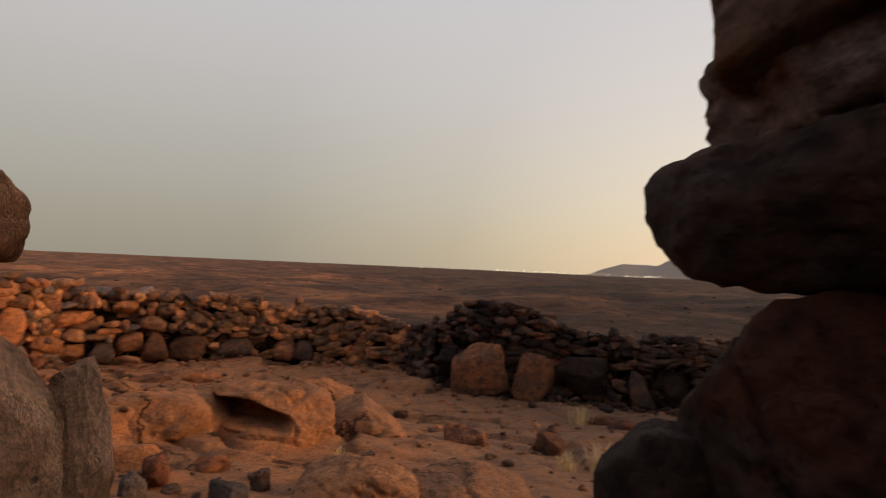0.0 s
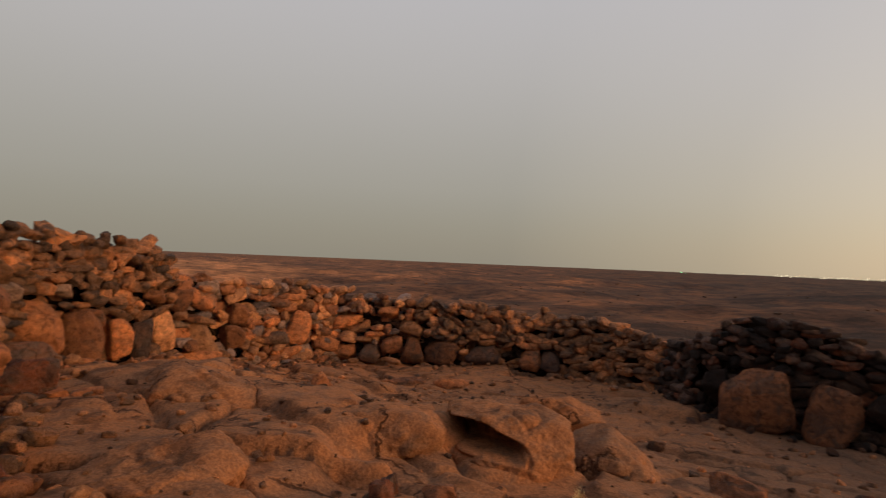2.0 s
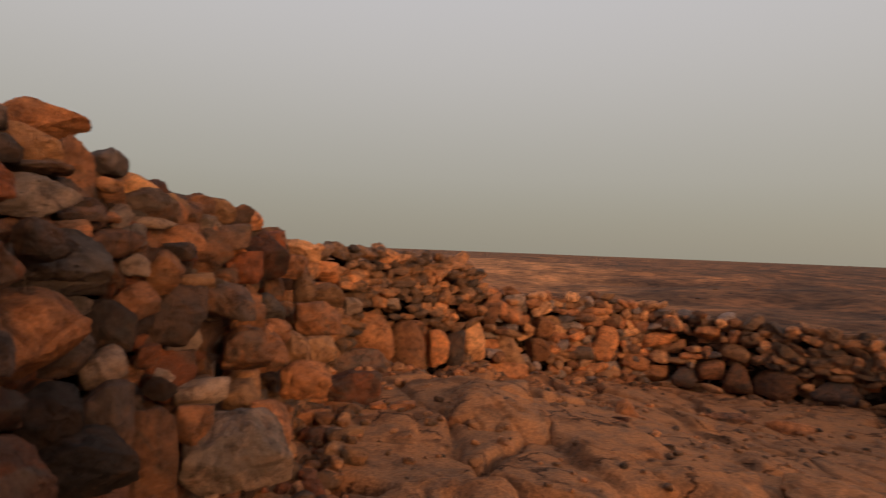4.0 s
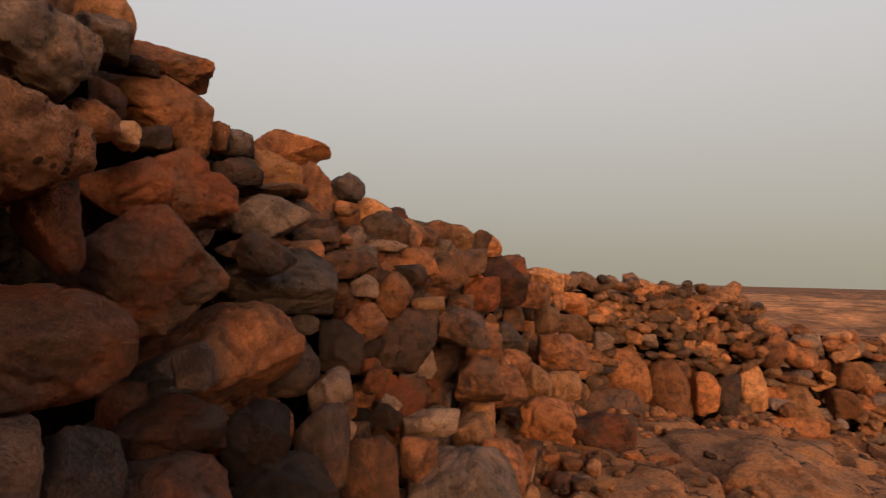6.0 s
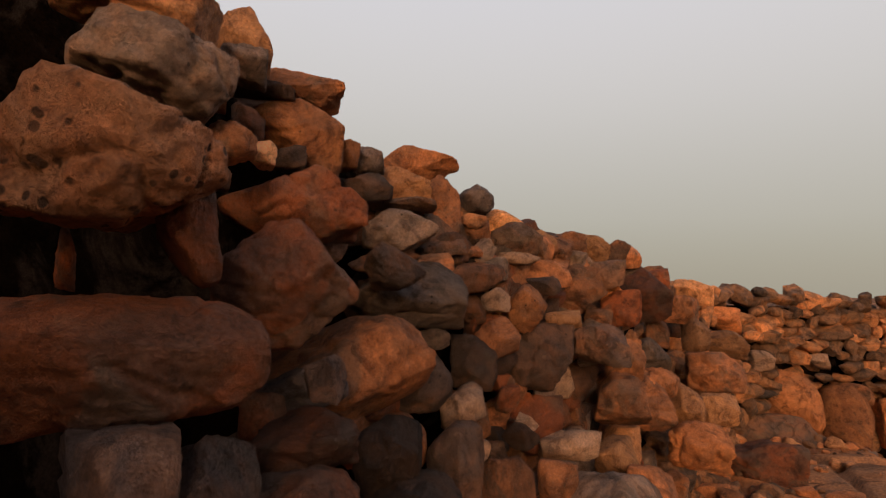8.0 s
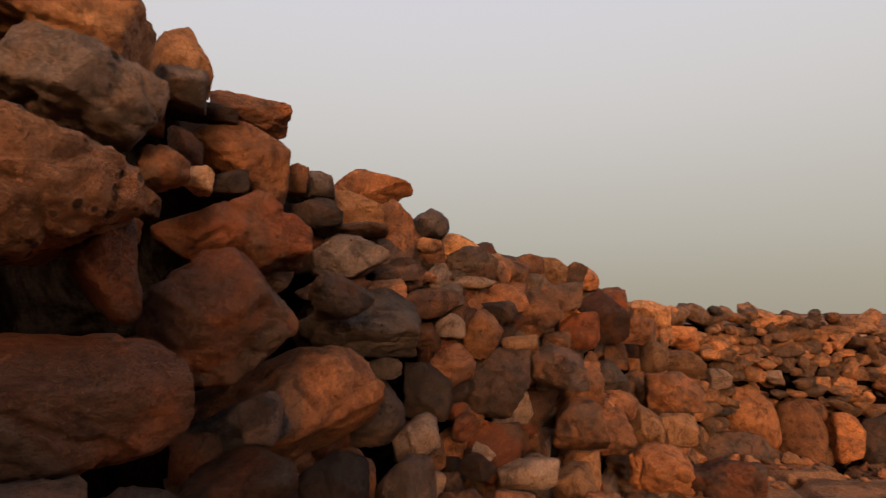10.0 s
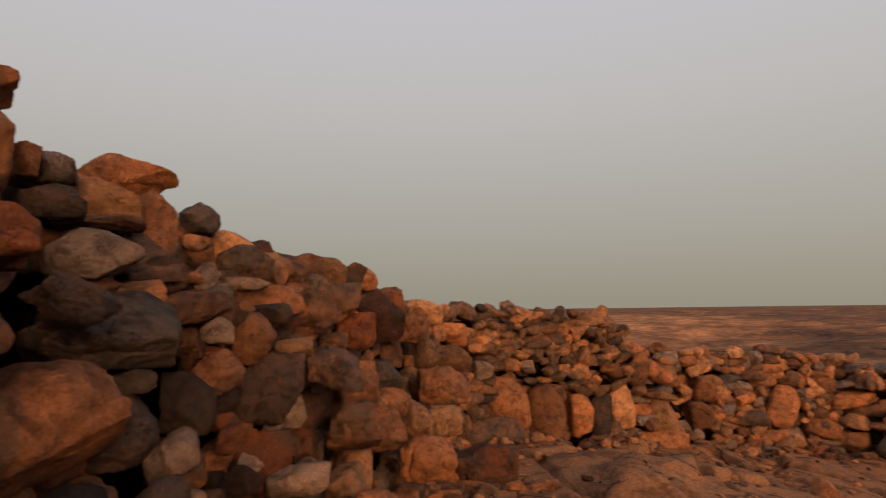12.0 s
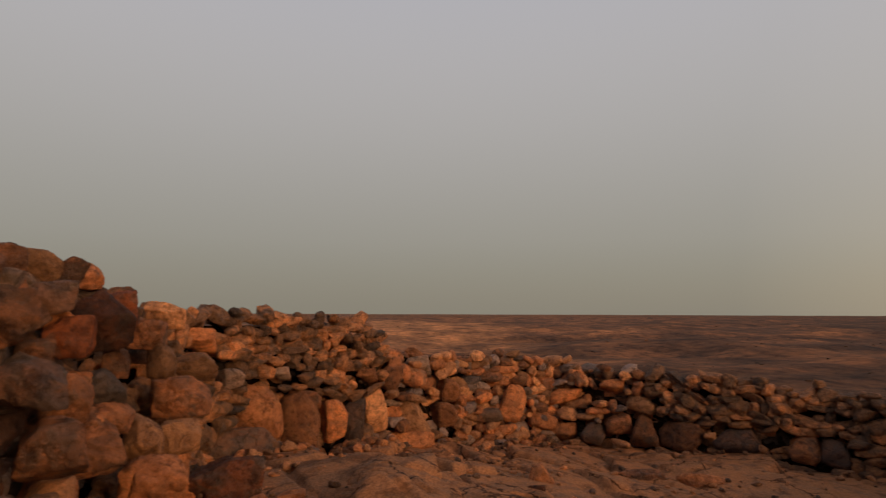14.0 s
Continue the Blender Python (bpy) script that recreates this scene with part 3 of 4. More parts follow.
def build_south():
    """The wall that the gap leads through, and an invented, unseen yard behind it that cuts the light."""
    bm = bmesh.new()
    # long eastern run and yard walls: out of view, added to shade the stones
    for x0, x1, y0, y1, z1 in ((0.9, 5.0, 0.35, 1.1, 2.5), (-3.2, -1.0, -0.7, 0.0, 1.5), (-3.2, 5.0, -2.6, -1.8, 0.9), (-3.9, -3.2, -2.6, 0.55, 1.2), (4.3, 5.0, -1.8, 0.35, 1.4)):
        cell = bmesh.ops.create_cube(bm, size=1, matrix=Matrix.Translation(((x0 + x1) / 2, (y0 + y1) / 2, z1 / 2 - 0.3)) @ Matrix.Diagonal((x1 - x0, y1 - y0, z1 + 0.6, 1)))
        bmesh.ops.subdivide_edges(bm, edges=list({e for v in cell["verts"] for e in v.link_edges}), cuts=7, use_grid_fill=True)
    for v in bm.verts:
        v.co += 0.09 * Vector((noise.noise(v.co * 3), noise.noise(v.co * 3 + Vector((9, 0, 0))), noise.noise(v.co * 3 + Vector((0, 9, 0)))))
    tops = [v.co.copy() for v in bm.verts if v.normal.z > 0.5 or v.co.z > 1.7 or v.co.y < -1 and v.co.z > 0.5]
    me = bpy.data.meshes.new("wall_south")
    bm.to_mesh(me)
    bm.free()
    me.materials.append(ROCK["dark"])
    wall = new("wall_south", me)
    rng = random.Random(61)
    rows = []
    for co in tops:
        for _ in range(5):
            w = rng.uniform(0.12, 0.32)
            rows.append((pose(co.x + rng.uniform(-0.25, 0.25), co.y + rng.uniform(-0.08, 0.08), co.z + rng.uniform(-0.06, 0.03), rng.gauss(0, 12), rng.gauss(0, 12), rng.uniform(0, 360)) @ Matrix.Diagonal((w, w * 0.8, w * 0.6, 1)), rng.randrange(8)))
    joined_stones("rubble", wall, rows, DARK_STUFF)
    return tagged(wall, "dark stacked boulders framing a gap in the wall, with added unseen walls that block light", "wall", kind="structure")


wall_south = build_south()
TAKEN = []


def west(x, y, z, w, d, h, turn, lean, kind, tone):
    s = WEST.find(x, y)
    wall, line = (wall_west, WEST)
    if y > 8.6:
        s, wall = NORTH.find(x, y), wall_north
    TAKEN.append((s if wall is wall_west else s + 100, z, w, h))
    return rock("stone", wall, x, y, z, w, d, h, turn, lean, kind, tone, res=5 if w > 0.3 and s < 3 and wall is wall_west else 4 if s < 8 and wall is wall_west else 3)


def hewn(wall, x, y, z, w, d, h, turn, tone, soft, cuts):
    """A chosen stone of a wall, its face turned to the one who stands in the gap."""
    if wall is wall_west:
        TAKEN.append((WEST.find(x, y), z, w, h))
    ob = new("stone", hewn_mesh(w, d, h, tone, soft, cuts, round(x * 1000) + 7 * round(z * 1000), 5 if w > 0.3 else 4))
    ob.matrix_world = pose(x, y, z, 0, 0, turn)
    ob.parent = wall
    return ob


def east(x, y, z, w, d, h, turn, lean, kind, tone):
    s = EAST.find(x, y)
    TAKEN.append((s + 200, z, w, h))
    return rock("stone", wall_east, x, y, z, w, d, h, turn, lean, kind, tone, res=4)


SAY = {"rust": "dark rust-stained", "dark": "dark basalt", "grey": "grey basalt", "brown": "brown weathered", "red": "rust-red", "orange": "sand-dusted orange", "tan": "pale tan worn", "bedrock": "orange-brown worn bedrock"}


def boulder(x, y, z, w, d, h, turn, lean, kind, tone):
    big = "large " if w > 0.8 else "small " if w < 0.3 else ""
    shape = {"r": "rounded", "b": "slab-like", "f": "broken angular"}[kind]
    ob = rock("boulder", None, x, y, z, w, d, h, turn, lean, kind, tone, res=5 if w > 0.5 else 4)
    return tagged(ob, f"{big}{SAY[tone]} {shape} boulder lying on bare ground", "boulder", "boulders on the floor")


# chosen stones of the high wall and of both sides of the gap
# low near stones take darker tones, with shade worked into their colour
hewn(wall_west, -1.64, 0.81, 2.02, 0.38, 0.40, 0.24, 124, 'pitted', 12, ((62, 1.02), (-48, 0.72), (-100, 0.9), (8, 0.98)))
hewn(wall_west, -1.99, 0.69, 2.34, 0.38, 0.35, 0.27, 120, 'grey', 18, ((68, 0.62), (-115, 0.66), (-30, 1.05), (160, 0.9)))
hewn(wall_west, -2.12, 0.54, 2.59, 0.51, 0.40, 0.36, 123, 'tan', 14, ((55, 0.62), (-118, 0.62), (-10, 0.95)))
hewn(wall_west, -2.57, 0.68, 2.64, 0.20, 0.20, 0.24, 113, 'tan', 12, ((35, 0.72), (110, 0.95), (160, 1.0)))
hewn(wall_west, -2.51, 0.71, 2.54, 0.16, 0.20, 0.13, 112, 'grey', 12, ((100, 0.95),))
hewn(wall_west, -2.98, 0.79, 2.61, 0.32, 0.24, 0.16, 106, 'brown', 14, ((60, 0.8), (-120, 0.62), (-35, 0.95)))
hewn(wall_west, -2.72, 0.70, 2.53, 0.25, 0.15, 0.06, 111, 'dark', 14, ((70, 0.8),))
hewn(wall_west, -2.85, 0.81, 2.38, 0.34, 0.28, 0.34, 107, 'orange', 18, ((-135, 0.5), (60, 0.85), (120, 1.02), (10, 1.0)))
hewn(wall_west, -2.46, 0.75, 2.33, 0.11, 0.14, 0.14, 112, 'rust', 12, ((60, 0.8),))
hewn(wall_west, -2.16, 0.82, 2.19, 0.13, 0.15, 0.13, 114, 'brown', 12, ((50, 0.85), (-60, 0.95)))
hewn(wall_west, -2.35, 0.84, 2.20, 0.08, 0.10, 0.08, 110, 'sandy', 18, ((45, 1.15),))
hewn(wall_west, -2.13, 0.80, 2.09, 0.06, 0.10, 0.07, 114, 'dark', 12, ((45, 1),))
hewn(wall_west, -2.66, 0.83, 2.26, 0.12, 0.12, 0.09, 108, 'dark', 14, ((120, 0.9),))
hewn(wall_west, -2.53, 0.89, 2.07, 0.47, 0.32, 0.28, 107, 'rust', 18, ((125, 0.66), (38, 0.85), (-130, 0.9), (-60, 1.0)))
hewn(wall_west, -1.78, 0.89, 1.90, 0.13, 0.16, 0.21, 117, 'rust', 22, ((-135, 0.45), (160, 0.72), (10, 0.95)))
hewn(wall_west, -2.20, 0.96, 1.81, 0.39, 0.34, 0.35, 108, 'rust', 12, ((130, 0.86), (38, 0.82), (-48, 0.8), (-130, 1.05)))
hewn(wall_west, -1.75, 0.80, 1.65, 0.51, 0.30, 0.27, 122, 'rust', 22, ((84, 0.9), (-80, 0.86), (40, 1.15), (-30, 1.1)))
hewn(wall_west, -2.97, 1.23, 1.78, 0.50, 0.34, 0.29, 96, 'grey', 9, ((40, 0.95), (140, 0.85), (-140, 0.9)))
hewn(wall_west, -2.52, 1.07, 1.53, 0.59, 0.34, 0.38, 102, 'brown', 14, ((128, 0.5), (45, 0.98), (-48, 0.66), (90, 0.98)))
hewn(wall_west, -2.36, 0.98, 1.50, 0.28, 0.20, 0.17, 106, 'slate', 14, ((125, 0.72), (-50, 0.75), (30, 1.0)))
hewn(wall_west, -3.02, 1.19, 2.05, 0.32, 0.22, 0.19, 97, 'grey', 18, ((140, 0.9), (50, 0.95), (-45, 0.9)))
hewn(wall_west, -3.05, 1.05, 2.23, 0.22, 0.16, 0.13, 100, 'dark', 16, ((120, 0.8), (30, 0.9)))
hewn(wall_west, -3.10, 0.95, 2.37, 0.11, 0.14, 0.13, 102, 'brown', 14, ((120, 0.9),))
hewn(wall_west, -3.22, 1.03, 2.38, 0.14, 0.15, 0.12, 100, 'slate', 10, ((60, 0.9),))
hewn(wall_west, -3.43, 1.18, 2.31, 0.24, 0.20, 0.18, 96, 'tan', 9, ((60, 0.72),))
hewn(wall_west, -3.20, 1.17, 2.18, 0.33, 0.20, 0.06, 97, 'dark', 14, ())
hewn(wall_west, -3.56, 1.35, 2.23, 0.19, 0.20, 0.31, 92, 'brown', 12, ((60, 0.75), (120, 0.95)))
hewn(wall_west, -3.63, 1.23, 2.45, 0.42, 0.16, 0.20, 95, 'orange', 20, ((61, 0.7), (-41, 0.585), (150, 0.85)))
hewn(wall_west, -3.76, 1.53, 2.29, 0.20, 0.22, 0.16, 89, 'slate', 9, ((45, 0.85), (135, 0.9)))
hewn(wall_west, -3.71, 1.52, 2.13, 0.17, 0.18, 0.16, 89, 'brown', 14, ((60, 0.95),))
hewn(wall_west, -3.96, 1.69, 2.18, 0.24, 0.20, 0.19, 86, 'tan', 12, ((55, 0.7),))
hewn(wall_west, -3.87, 1.75, 2.09, 0.30, 0.22, 0.20, 85, 'dark', 16, ((45, 0.85), (130, 0.9)))
hewn(wall_west, -4.40, 1.97, 2.11, 0.21, 0.21, 0.19, 82, 'tan', 12, ((50, 0.8),))
hewn(wall_west, -3.45, 1.44, 1.99, 0.23, 0.10, 0.06, 91, 'brown', 12, ())
hewn(wall_west, -3.33, 1.36, 2.00, 0.23, 0.20, 0.08, 92, 'dark', 12, ())
hewn(wall_west, -4.86, 2.23, 2.14, 0.26, 0.22, 0.20, 80, 'brown', 12, ((120, 0.9),))
hewn(wall_west, -5.12, 2.50, 2.14, 0.27, 0.23, 0.21, 77, 'tan', 12, ((45, 0.85),))
hewn(wall_west, -5.37, 2.76, 2.10, 0.30, 0.23, 0.21, 75, 'brown', 14, ((50, 0.8),))
hewn(wall_west, -3.48, 1.59, 1.89, 0.18, 0.18, 0.16, 88, 'grey', 18, ((120, 0.8), (-60, 0.85)))
hewn(wall_west, -3.36, 1.61, 1.76, 0.14, 0.14, 0.12, 87, 'grey', 18, ((130, 0.8), (45, 0.95)))
hewn(wall_west, -3.79, 1.76, 1.98, 0.24, 0.11, 0.07, 85, 'grey', 16, ((45, 1),))
hewn(wall_west, -3.90, 1.94, 1.90, 0.25, 0.19, 0.17, 82, 'brown', 18, ((40, 0.85),))
hewn(wall_west, -3.47, 1.77, 1.72, 0.20, 0.20, 0.24, 84, 'orange', 16, ((130, 0.9), (50, 0.85), (-45, 0.9)))
hewn(wall_west, -3.25, 1.61, 1.59, 0.22, 0.14, 0.20, 87, 'brown', 22, ((125, 0.95), (-60, 0.85), (30, 1)))
hewn(wall_west, -3.41, 1.57, 1.65, 0.25, 0.14, 0.11, 88, 'rust', 14, ((40, 0.9),))
hewn(wall_west, -3.58, 1.84, 1.47, 0.36, 0.30, 0.36, 83, 'dark', 12, ((130, 0.82), (-30, 0.9)))
hewn(wall_west, -4.28, 2.18, 1.82, 0.32, 0.24, 0.32, 79, 'brown', 14, ((-50, 0.8), (140, 0.9)))
hewn(wall_west, -3.67, 1.98, 1.66, 0.19, 0.13, 0.10, 80, 'tan', 14, ((90, 0.95),))
hewn(wall_west, -4.69, 2.56, 1.70, 0.28, 0.20, 0.26, 75, 'red', 20, ((140, 0.85),))
hewn(wall_west, -5.00, 2.82, 1.79, 0.39, 0.40, 0.41, 73, 'rust', 14, ((50, 0.8), (130, 0.9)))
hewn(wall_west, -3.95, 2.24, 1.51, 0.32, 0.25, 0.23, 77, 'dark', 18, ((50, 0.8), (-120, 0.8)))
hewn(wall_west, -4.40, 2.50, 1.38, 0.26, 0.27, 0.28, 75, 'brown', 14, ((45, 0.9),))
hewn(wall_west, -3.62, 1.76, 1.14, 0.42, 0.26, 0.33, 84, 'red', 26, ((150, 0.8), (-130, 0.6), (-40, 0.75)))
hewn(wall_west, -4.48, 2.55, 1.10, 0.56, 0.35, 0.38, 74, 'brown', 16, ((45, 0.95), (140, 0.95)))
hewn(wall_west, -3.04, 1.46, 1.32, 0.19, 0.20, 0.20, 90, 'grey', 22, ((130, 0.75), (-60, 0.8)))
hewn(wall_west, -2.92, 1.30, 1.45, 0.25, 0.26, 0.28, 94, 'dark', 14, ((45, 0.8), (-45, 0.9)))
hewn(wall_west, -3.22, 1.51, 1.49, 0.22, 0.20, 0.25, 89, 'dark', 12, ((60, 0.9),))
hewn(wall_west, -3.00, 1.33, 1.60, 0.15, 0.13, 0.10, 93, 'grey', 16, ((120, 0.9),))
hewn(wall_west, -3.89, 2.08, 0.95, 0.32, 0.25, 0.24, 79, 'grey', 16, ((120, 0.8), (45, 0.9)))
hewn(wall_west, -4.02, 2.37, 0.93, 0.21, 0.23, 0.25, 75, 'tan', 14, ((130, 0.85),))
hewn(wall_west, -2.62, 1.22, 1.29, 0.23, 0.24, 0.18, 97, 'brown', 14, ((120, 0.8), (45, 0.9)))
hewn(wall_west, -1.81, 0.62, 1.85, 0.04, 0.20, 0.13, 126, 'red', 12, ((45, 0.9),))
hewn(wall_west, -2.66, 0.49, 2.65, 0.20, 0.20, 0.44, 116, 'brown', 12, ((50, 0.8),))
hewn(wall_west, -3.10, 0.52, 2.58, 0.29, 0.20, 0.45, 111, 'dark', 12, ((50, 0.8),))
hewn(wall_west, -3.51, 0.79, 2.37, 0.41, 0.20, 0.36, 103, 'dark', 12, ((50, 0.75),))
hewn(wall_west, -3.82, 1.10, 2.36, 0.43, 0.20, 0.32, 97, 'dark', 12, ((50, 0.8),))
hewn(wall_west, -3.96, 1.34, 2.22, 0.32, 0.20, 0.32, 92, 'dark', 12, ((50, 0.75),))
# darkest backing stones, coloured as the shade of the recess
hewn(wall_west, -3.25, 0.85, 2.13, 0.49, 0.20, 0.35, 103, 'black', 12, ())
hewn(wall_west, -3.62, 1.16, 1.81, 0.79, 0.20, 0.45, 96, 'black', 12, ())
hewn(wall_west, -5.09, 2.94, 1.51, 0.17, 0.19, 0.23, 72, 'brown', 14, ((45, 0.9),))
hewn(wall_west, -4.75, 2.76, 1.38, 0.30, 0.30, 0.23, 72, 'grey', 16, ((45, 0.85), (140, 0.9)))
hewn(wall_west, -4.62, 2.79, 1.21, 0.27, 0.30, 0.21, 72, 'brown', 14, ((45, 0.9),))
hewn(wall_west, -5.00, 3.11, 1.00, 0.27, 0.30, 0.33, 69, 'tan', 16, ((60, 0.8),))
hewn(wall_west, -4.63, 3.06, 0.78, 0.41, 0.40, 0.37, 68, 'orange', 5, ((60, 0.95), (130, 1.0)))
hewn(wall_west, -5.46, 3.54, 0.87, 0.32, 0.30, 0.28, 67, 'tan', 12, ((50, 0.85),))
hewn(wall_west, -5.59, 3.42, 1.47, 0.23, 0.30, 0.29, 68, 'tan', 8, ((60, 0.9),))
hewn(wall_west, -5.64, 3.32, 1.67, 0.30, 0.30, 0.25, 70, 'brown', 14, ((120, 0.9),))
hewn(wall_west, -5.91, 3.71, 1.11, 0.50, 0.40, 0.38, 67, 'brown', 10, ((45, 0.9),))
hewn(wall_west, -6.10, 3.61, 1.82, 0.36, 0.40, 0.25, 68, 'tan', 14, ((60, 0.85),))
hewn(wall_west, -6.25, 3.98, 1.34, 0.38, 0.40, 0.27, 66, 'tan', 14, ((45, 0.95),))
hewn(wall_west, -5.59, 2.53, 1.97, 0.89, 0.40, 0.45, 78, 'dark', 12, ((60, 0.72),))
hewn(wall_west, -1.57, 0.89, 1.46, 0.19, 0.24, 0.20, 119, 'dark', 24, ((70, 0.95), (20, 1.1)))
hewn(wall_west, -1.73, 0.95, 1.39, 0.23, 0.26, 0.25, 113, 'dark', 26, ((130, 0.7), (55, 0.82)))
hewn(wall_west, -1.94, 1.08, 1.27, 0.34, 0.30, 0.24, 104, 'rust', 14, ((120, 0.8), (45, 0.85)))
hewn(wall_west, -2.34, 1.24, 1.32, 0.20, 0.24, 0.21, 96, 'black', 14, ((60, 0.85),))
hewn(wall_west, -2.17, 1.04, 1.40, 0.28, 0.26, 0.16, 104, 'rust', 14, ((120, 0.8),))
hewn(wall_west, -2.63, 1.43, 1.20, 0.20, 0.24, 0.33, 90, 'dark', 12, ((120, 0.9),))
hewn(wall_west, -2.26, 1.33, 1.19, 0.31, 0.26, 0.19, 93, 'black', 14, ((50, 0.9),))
hewn(wall_west, -2.93, 1.62, 0.96, 0.25, 0.16, 0.41, 85, 'brown', 24, ((60, 1.1), (130, 1.1)))
hewn(wall_west, -3.08, 1.85, 1.02, 0.17, 0.16, 0.19, 80, 'brown', 16, ((-45, 0.75),))
hewn(wall_west, -3.16, 2.08, 0.84, 0.56, 0.36, 0.39, 76, 'grey', 22, ((125, 0.72), (35, 0.75), (60, 0.95)))
hewn(wall_west, -3.46, 1.97, 1.08, 0.30, 0.20, 0.15, 79, 'grey', 16, ((120, 0.8),))
hewn(wall_west, -3.64, 2.24, 0.98, 0.22, 0.20, 0.19, 75, 'tan', 18, ((125, 0.75), (40, 0.8)))
hewn(wall_west, -3.46, 2.36, 0.85, 0.24, 0.20, 0.26, 72, 'brown', 18, ((45, 0.7),))
hewn(wall_west, -3.91, 2.34, 1.20, 0.31, 0.30, 0.30, 75, 'brown', 14, ((140, 0.95),))
hewn(wall_south, 0.69, 1.06, 1.64, 0.63, 0.42, 0.33, -33, 'dark', 4, ((150, 1.1), (-150, 1.1), (112, 0.82), (-110, 1.05)))
hewn(wall_south, 0.75, 1.06, 1.88, 0.55, 0.40, 0.29, -35, 'slate', 14, ((112, 0.68), (-72, 0.74), (-150, 1.25)))
hewn(wall_south, 0.72, 1.05, 2.08, 0.46, 0.42, 0.46, -34, 'dark', 6, ((-64, 0.72),))
hewn(wall_south, 0.70, 1.02, 1.26, 0.57, 0.46, 0.50, -34, 'rust', 6, ((150, 0.8), (110, 0.95)))
# shaded stone of the right jamb, its shade given as colour
hewn(wall_south, 0.39, 1.07, 1.11, 0.20, 0.30, 0.23, -20, 'black', 6, ((130, 0.85),))
hewn(wall_south, 0.65, 0.91, 0.92, 0.51, 0.46, 0.40, -36, 'dark', 10, ())
# left jamb: tones lightened to paint in the warm light on it
hewn(wall_south, -0.73, 0.92, 1.55, 0.13, 0.16, 0.15, 38, 'tan', 4, ((45, 1.0), (-40, 1.0)))
hewn(wall_south, -0.66, 0.80, 1.20, 0.29, 0.16, 0.43, 40, 'sandy', 6, ((48, 0.72), (60, 0.9)))
hewn(wall_south, -0.61, 1.01, 1.09, 0.12, 0.14, 0.46, 31, 'sandy', 8, ((45, 0.8),))
hewn(wall_south, -0.83, 0.93, 1.41, 0.19, 0.14, 0.18, 42, 'dark', 14, ())
west(-5.12, 2.64, 2.11, 0.18, 0.14, 0.20, 75, 20, 'r', 'brown')
west(-4.69, 2.47, 1.93, 0.24, 0.17, 0.21, 76, 0, 'b', 'dark')
west(-4.77, 2.55, 1.73, 0.26, 0.22, 0.32, 75, -10, 'f', 'orange')
west(-5.70, 3.08, 1.81, 0.36, 0.28, 0.39, 72, -8, 'b', 'red')
west(-6.04, 3.22, 2.00, 0.27, 0.13, 0.12, 72, 0, 'b', 'brown')
west(-4.29, 2.30, 1.51, 0.33, 0.23, 0.29, 77, -25, 'f', 'grey')
west(-4.73, 2.59, 1.37, 0.29, 0.20, 0.25, 75, 0, 'r', 'brown')
west(-4.55, 2.52, 1.11, 0.45, 0.31, 0.36, 75, -5, 'b', 'orange')
west(-4.29, 2.42, 0.86, 0.29, 0.23, 0.32, 75, 20, 'r', 'brown')
west(-5.24, 2.93, 1.18, 0.22, 0.16, 0.18, 72, 0, 'r', 'brown')
west(-5.23, 2.89, 1.37, 0.13, 0.15, 0.27, 73, 0, 'b', 'brown')
west(-6.22, 3.42, 1.53, 0.27, 0.20, 0.27, 71, 0, 'f', 'brown')
west(-4.12, 2.34, 0.54, 0.63, 0.43, 0.39, 75, 23, 'r', 'grey')
west(-5.12, 3.00, 0.29, 0.28, 0.30, 0.43, 71, 18, 'r', 'brown')
west(-8.32, 4.84, 1.48, 0.54, 0.38, 0.38, 66, 9, 'b', 'orange')
west(-8.05, 4.67, 1.26, 0.41, 0.22, 0.19, 67, 1, 'b', 'orange')
west(-8.79, 5.99, 0.41, 0.75, 0.58, 0.82, 61, 1, 'w', 'orange')
west(-8.96, 6.74, 0.08, 0.79, 0.72, 1.03, 58, -17, 'r', 'orange')
west(-9.06, 7.46, 0.07, 0.57, 0.51, 0.72, 55, 1, 'b', 'orange')
west(-9.07, 7.95, -0.02, 0.39, 0.44, 0.81, 52, 1, 'b', 'dark')
west(-9.15, 8.49, 0.09, 0.42, 0.47, 0.79, 50, -7, 'r', 'tan')
west(-9.20, 9.50, -0.20, 0.67, 0.53, 0.75, 47, 1, 'w', 'tan')
west(-9.16, 9.34, -0.63, 1.13, 0.70, 0.62, 47, 9, 'b', 'orange')
west(-8.48, 5.53, 0.02, 1.08, 0.59, 0.52, 63, 1, 'r', 'dark')
west(-6.48, 3.75, 0.37, 0.58, 0.41, 0.56, 69, 1, 'r', 'orange')
west(-9.23, 10.27, -0.19, 0.65, 0.46, 0.54, 44, 1, 'b', 'orange')
west(-6.58, 3.74, 0.81, 0.22, 0.25, 0.37, 69, -14, 'b', 'orange')
west(-9.17, 8.29, 0.72, 0.40, 0.28, 0.30, 51, 1, 'b', 'orange')
west(-8.50, 5.39, 0.95, 0.42, 0.30, 0.29, 64, 1, 'b', 'grey')
west(-8.95, 6.88, 0.49, 0.56, 0.32, 0.28, 57, 11, 'r', 'brown')
west(-8.87, 6.39, 0.91, 0.31, 0.22, 0.24, 59, 1, 'b', 'grey')
west(-9.30, 9.51, 0.61, 0.62, 0.44, 0.41, 47, 21, 'r', 'brown')
west(-9.23, 8.91, 0.64, 0.41, 0.36, 0.51, 49, 11, 'b', 'brown')
west(-8.31, 13.31, -0.86, 0.67, 0.47, 0.56, 33, -0, 'b', 'orange')
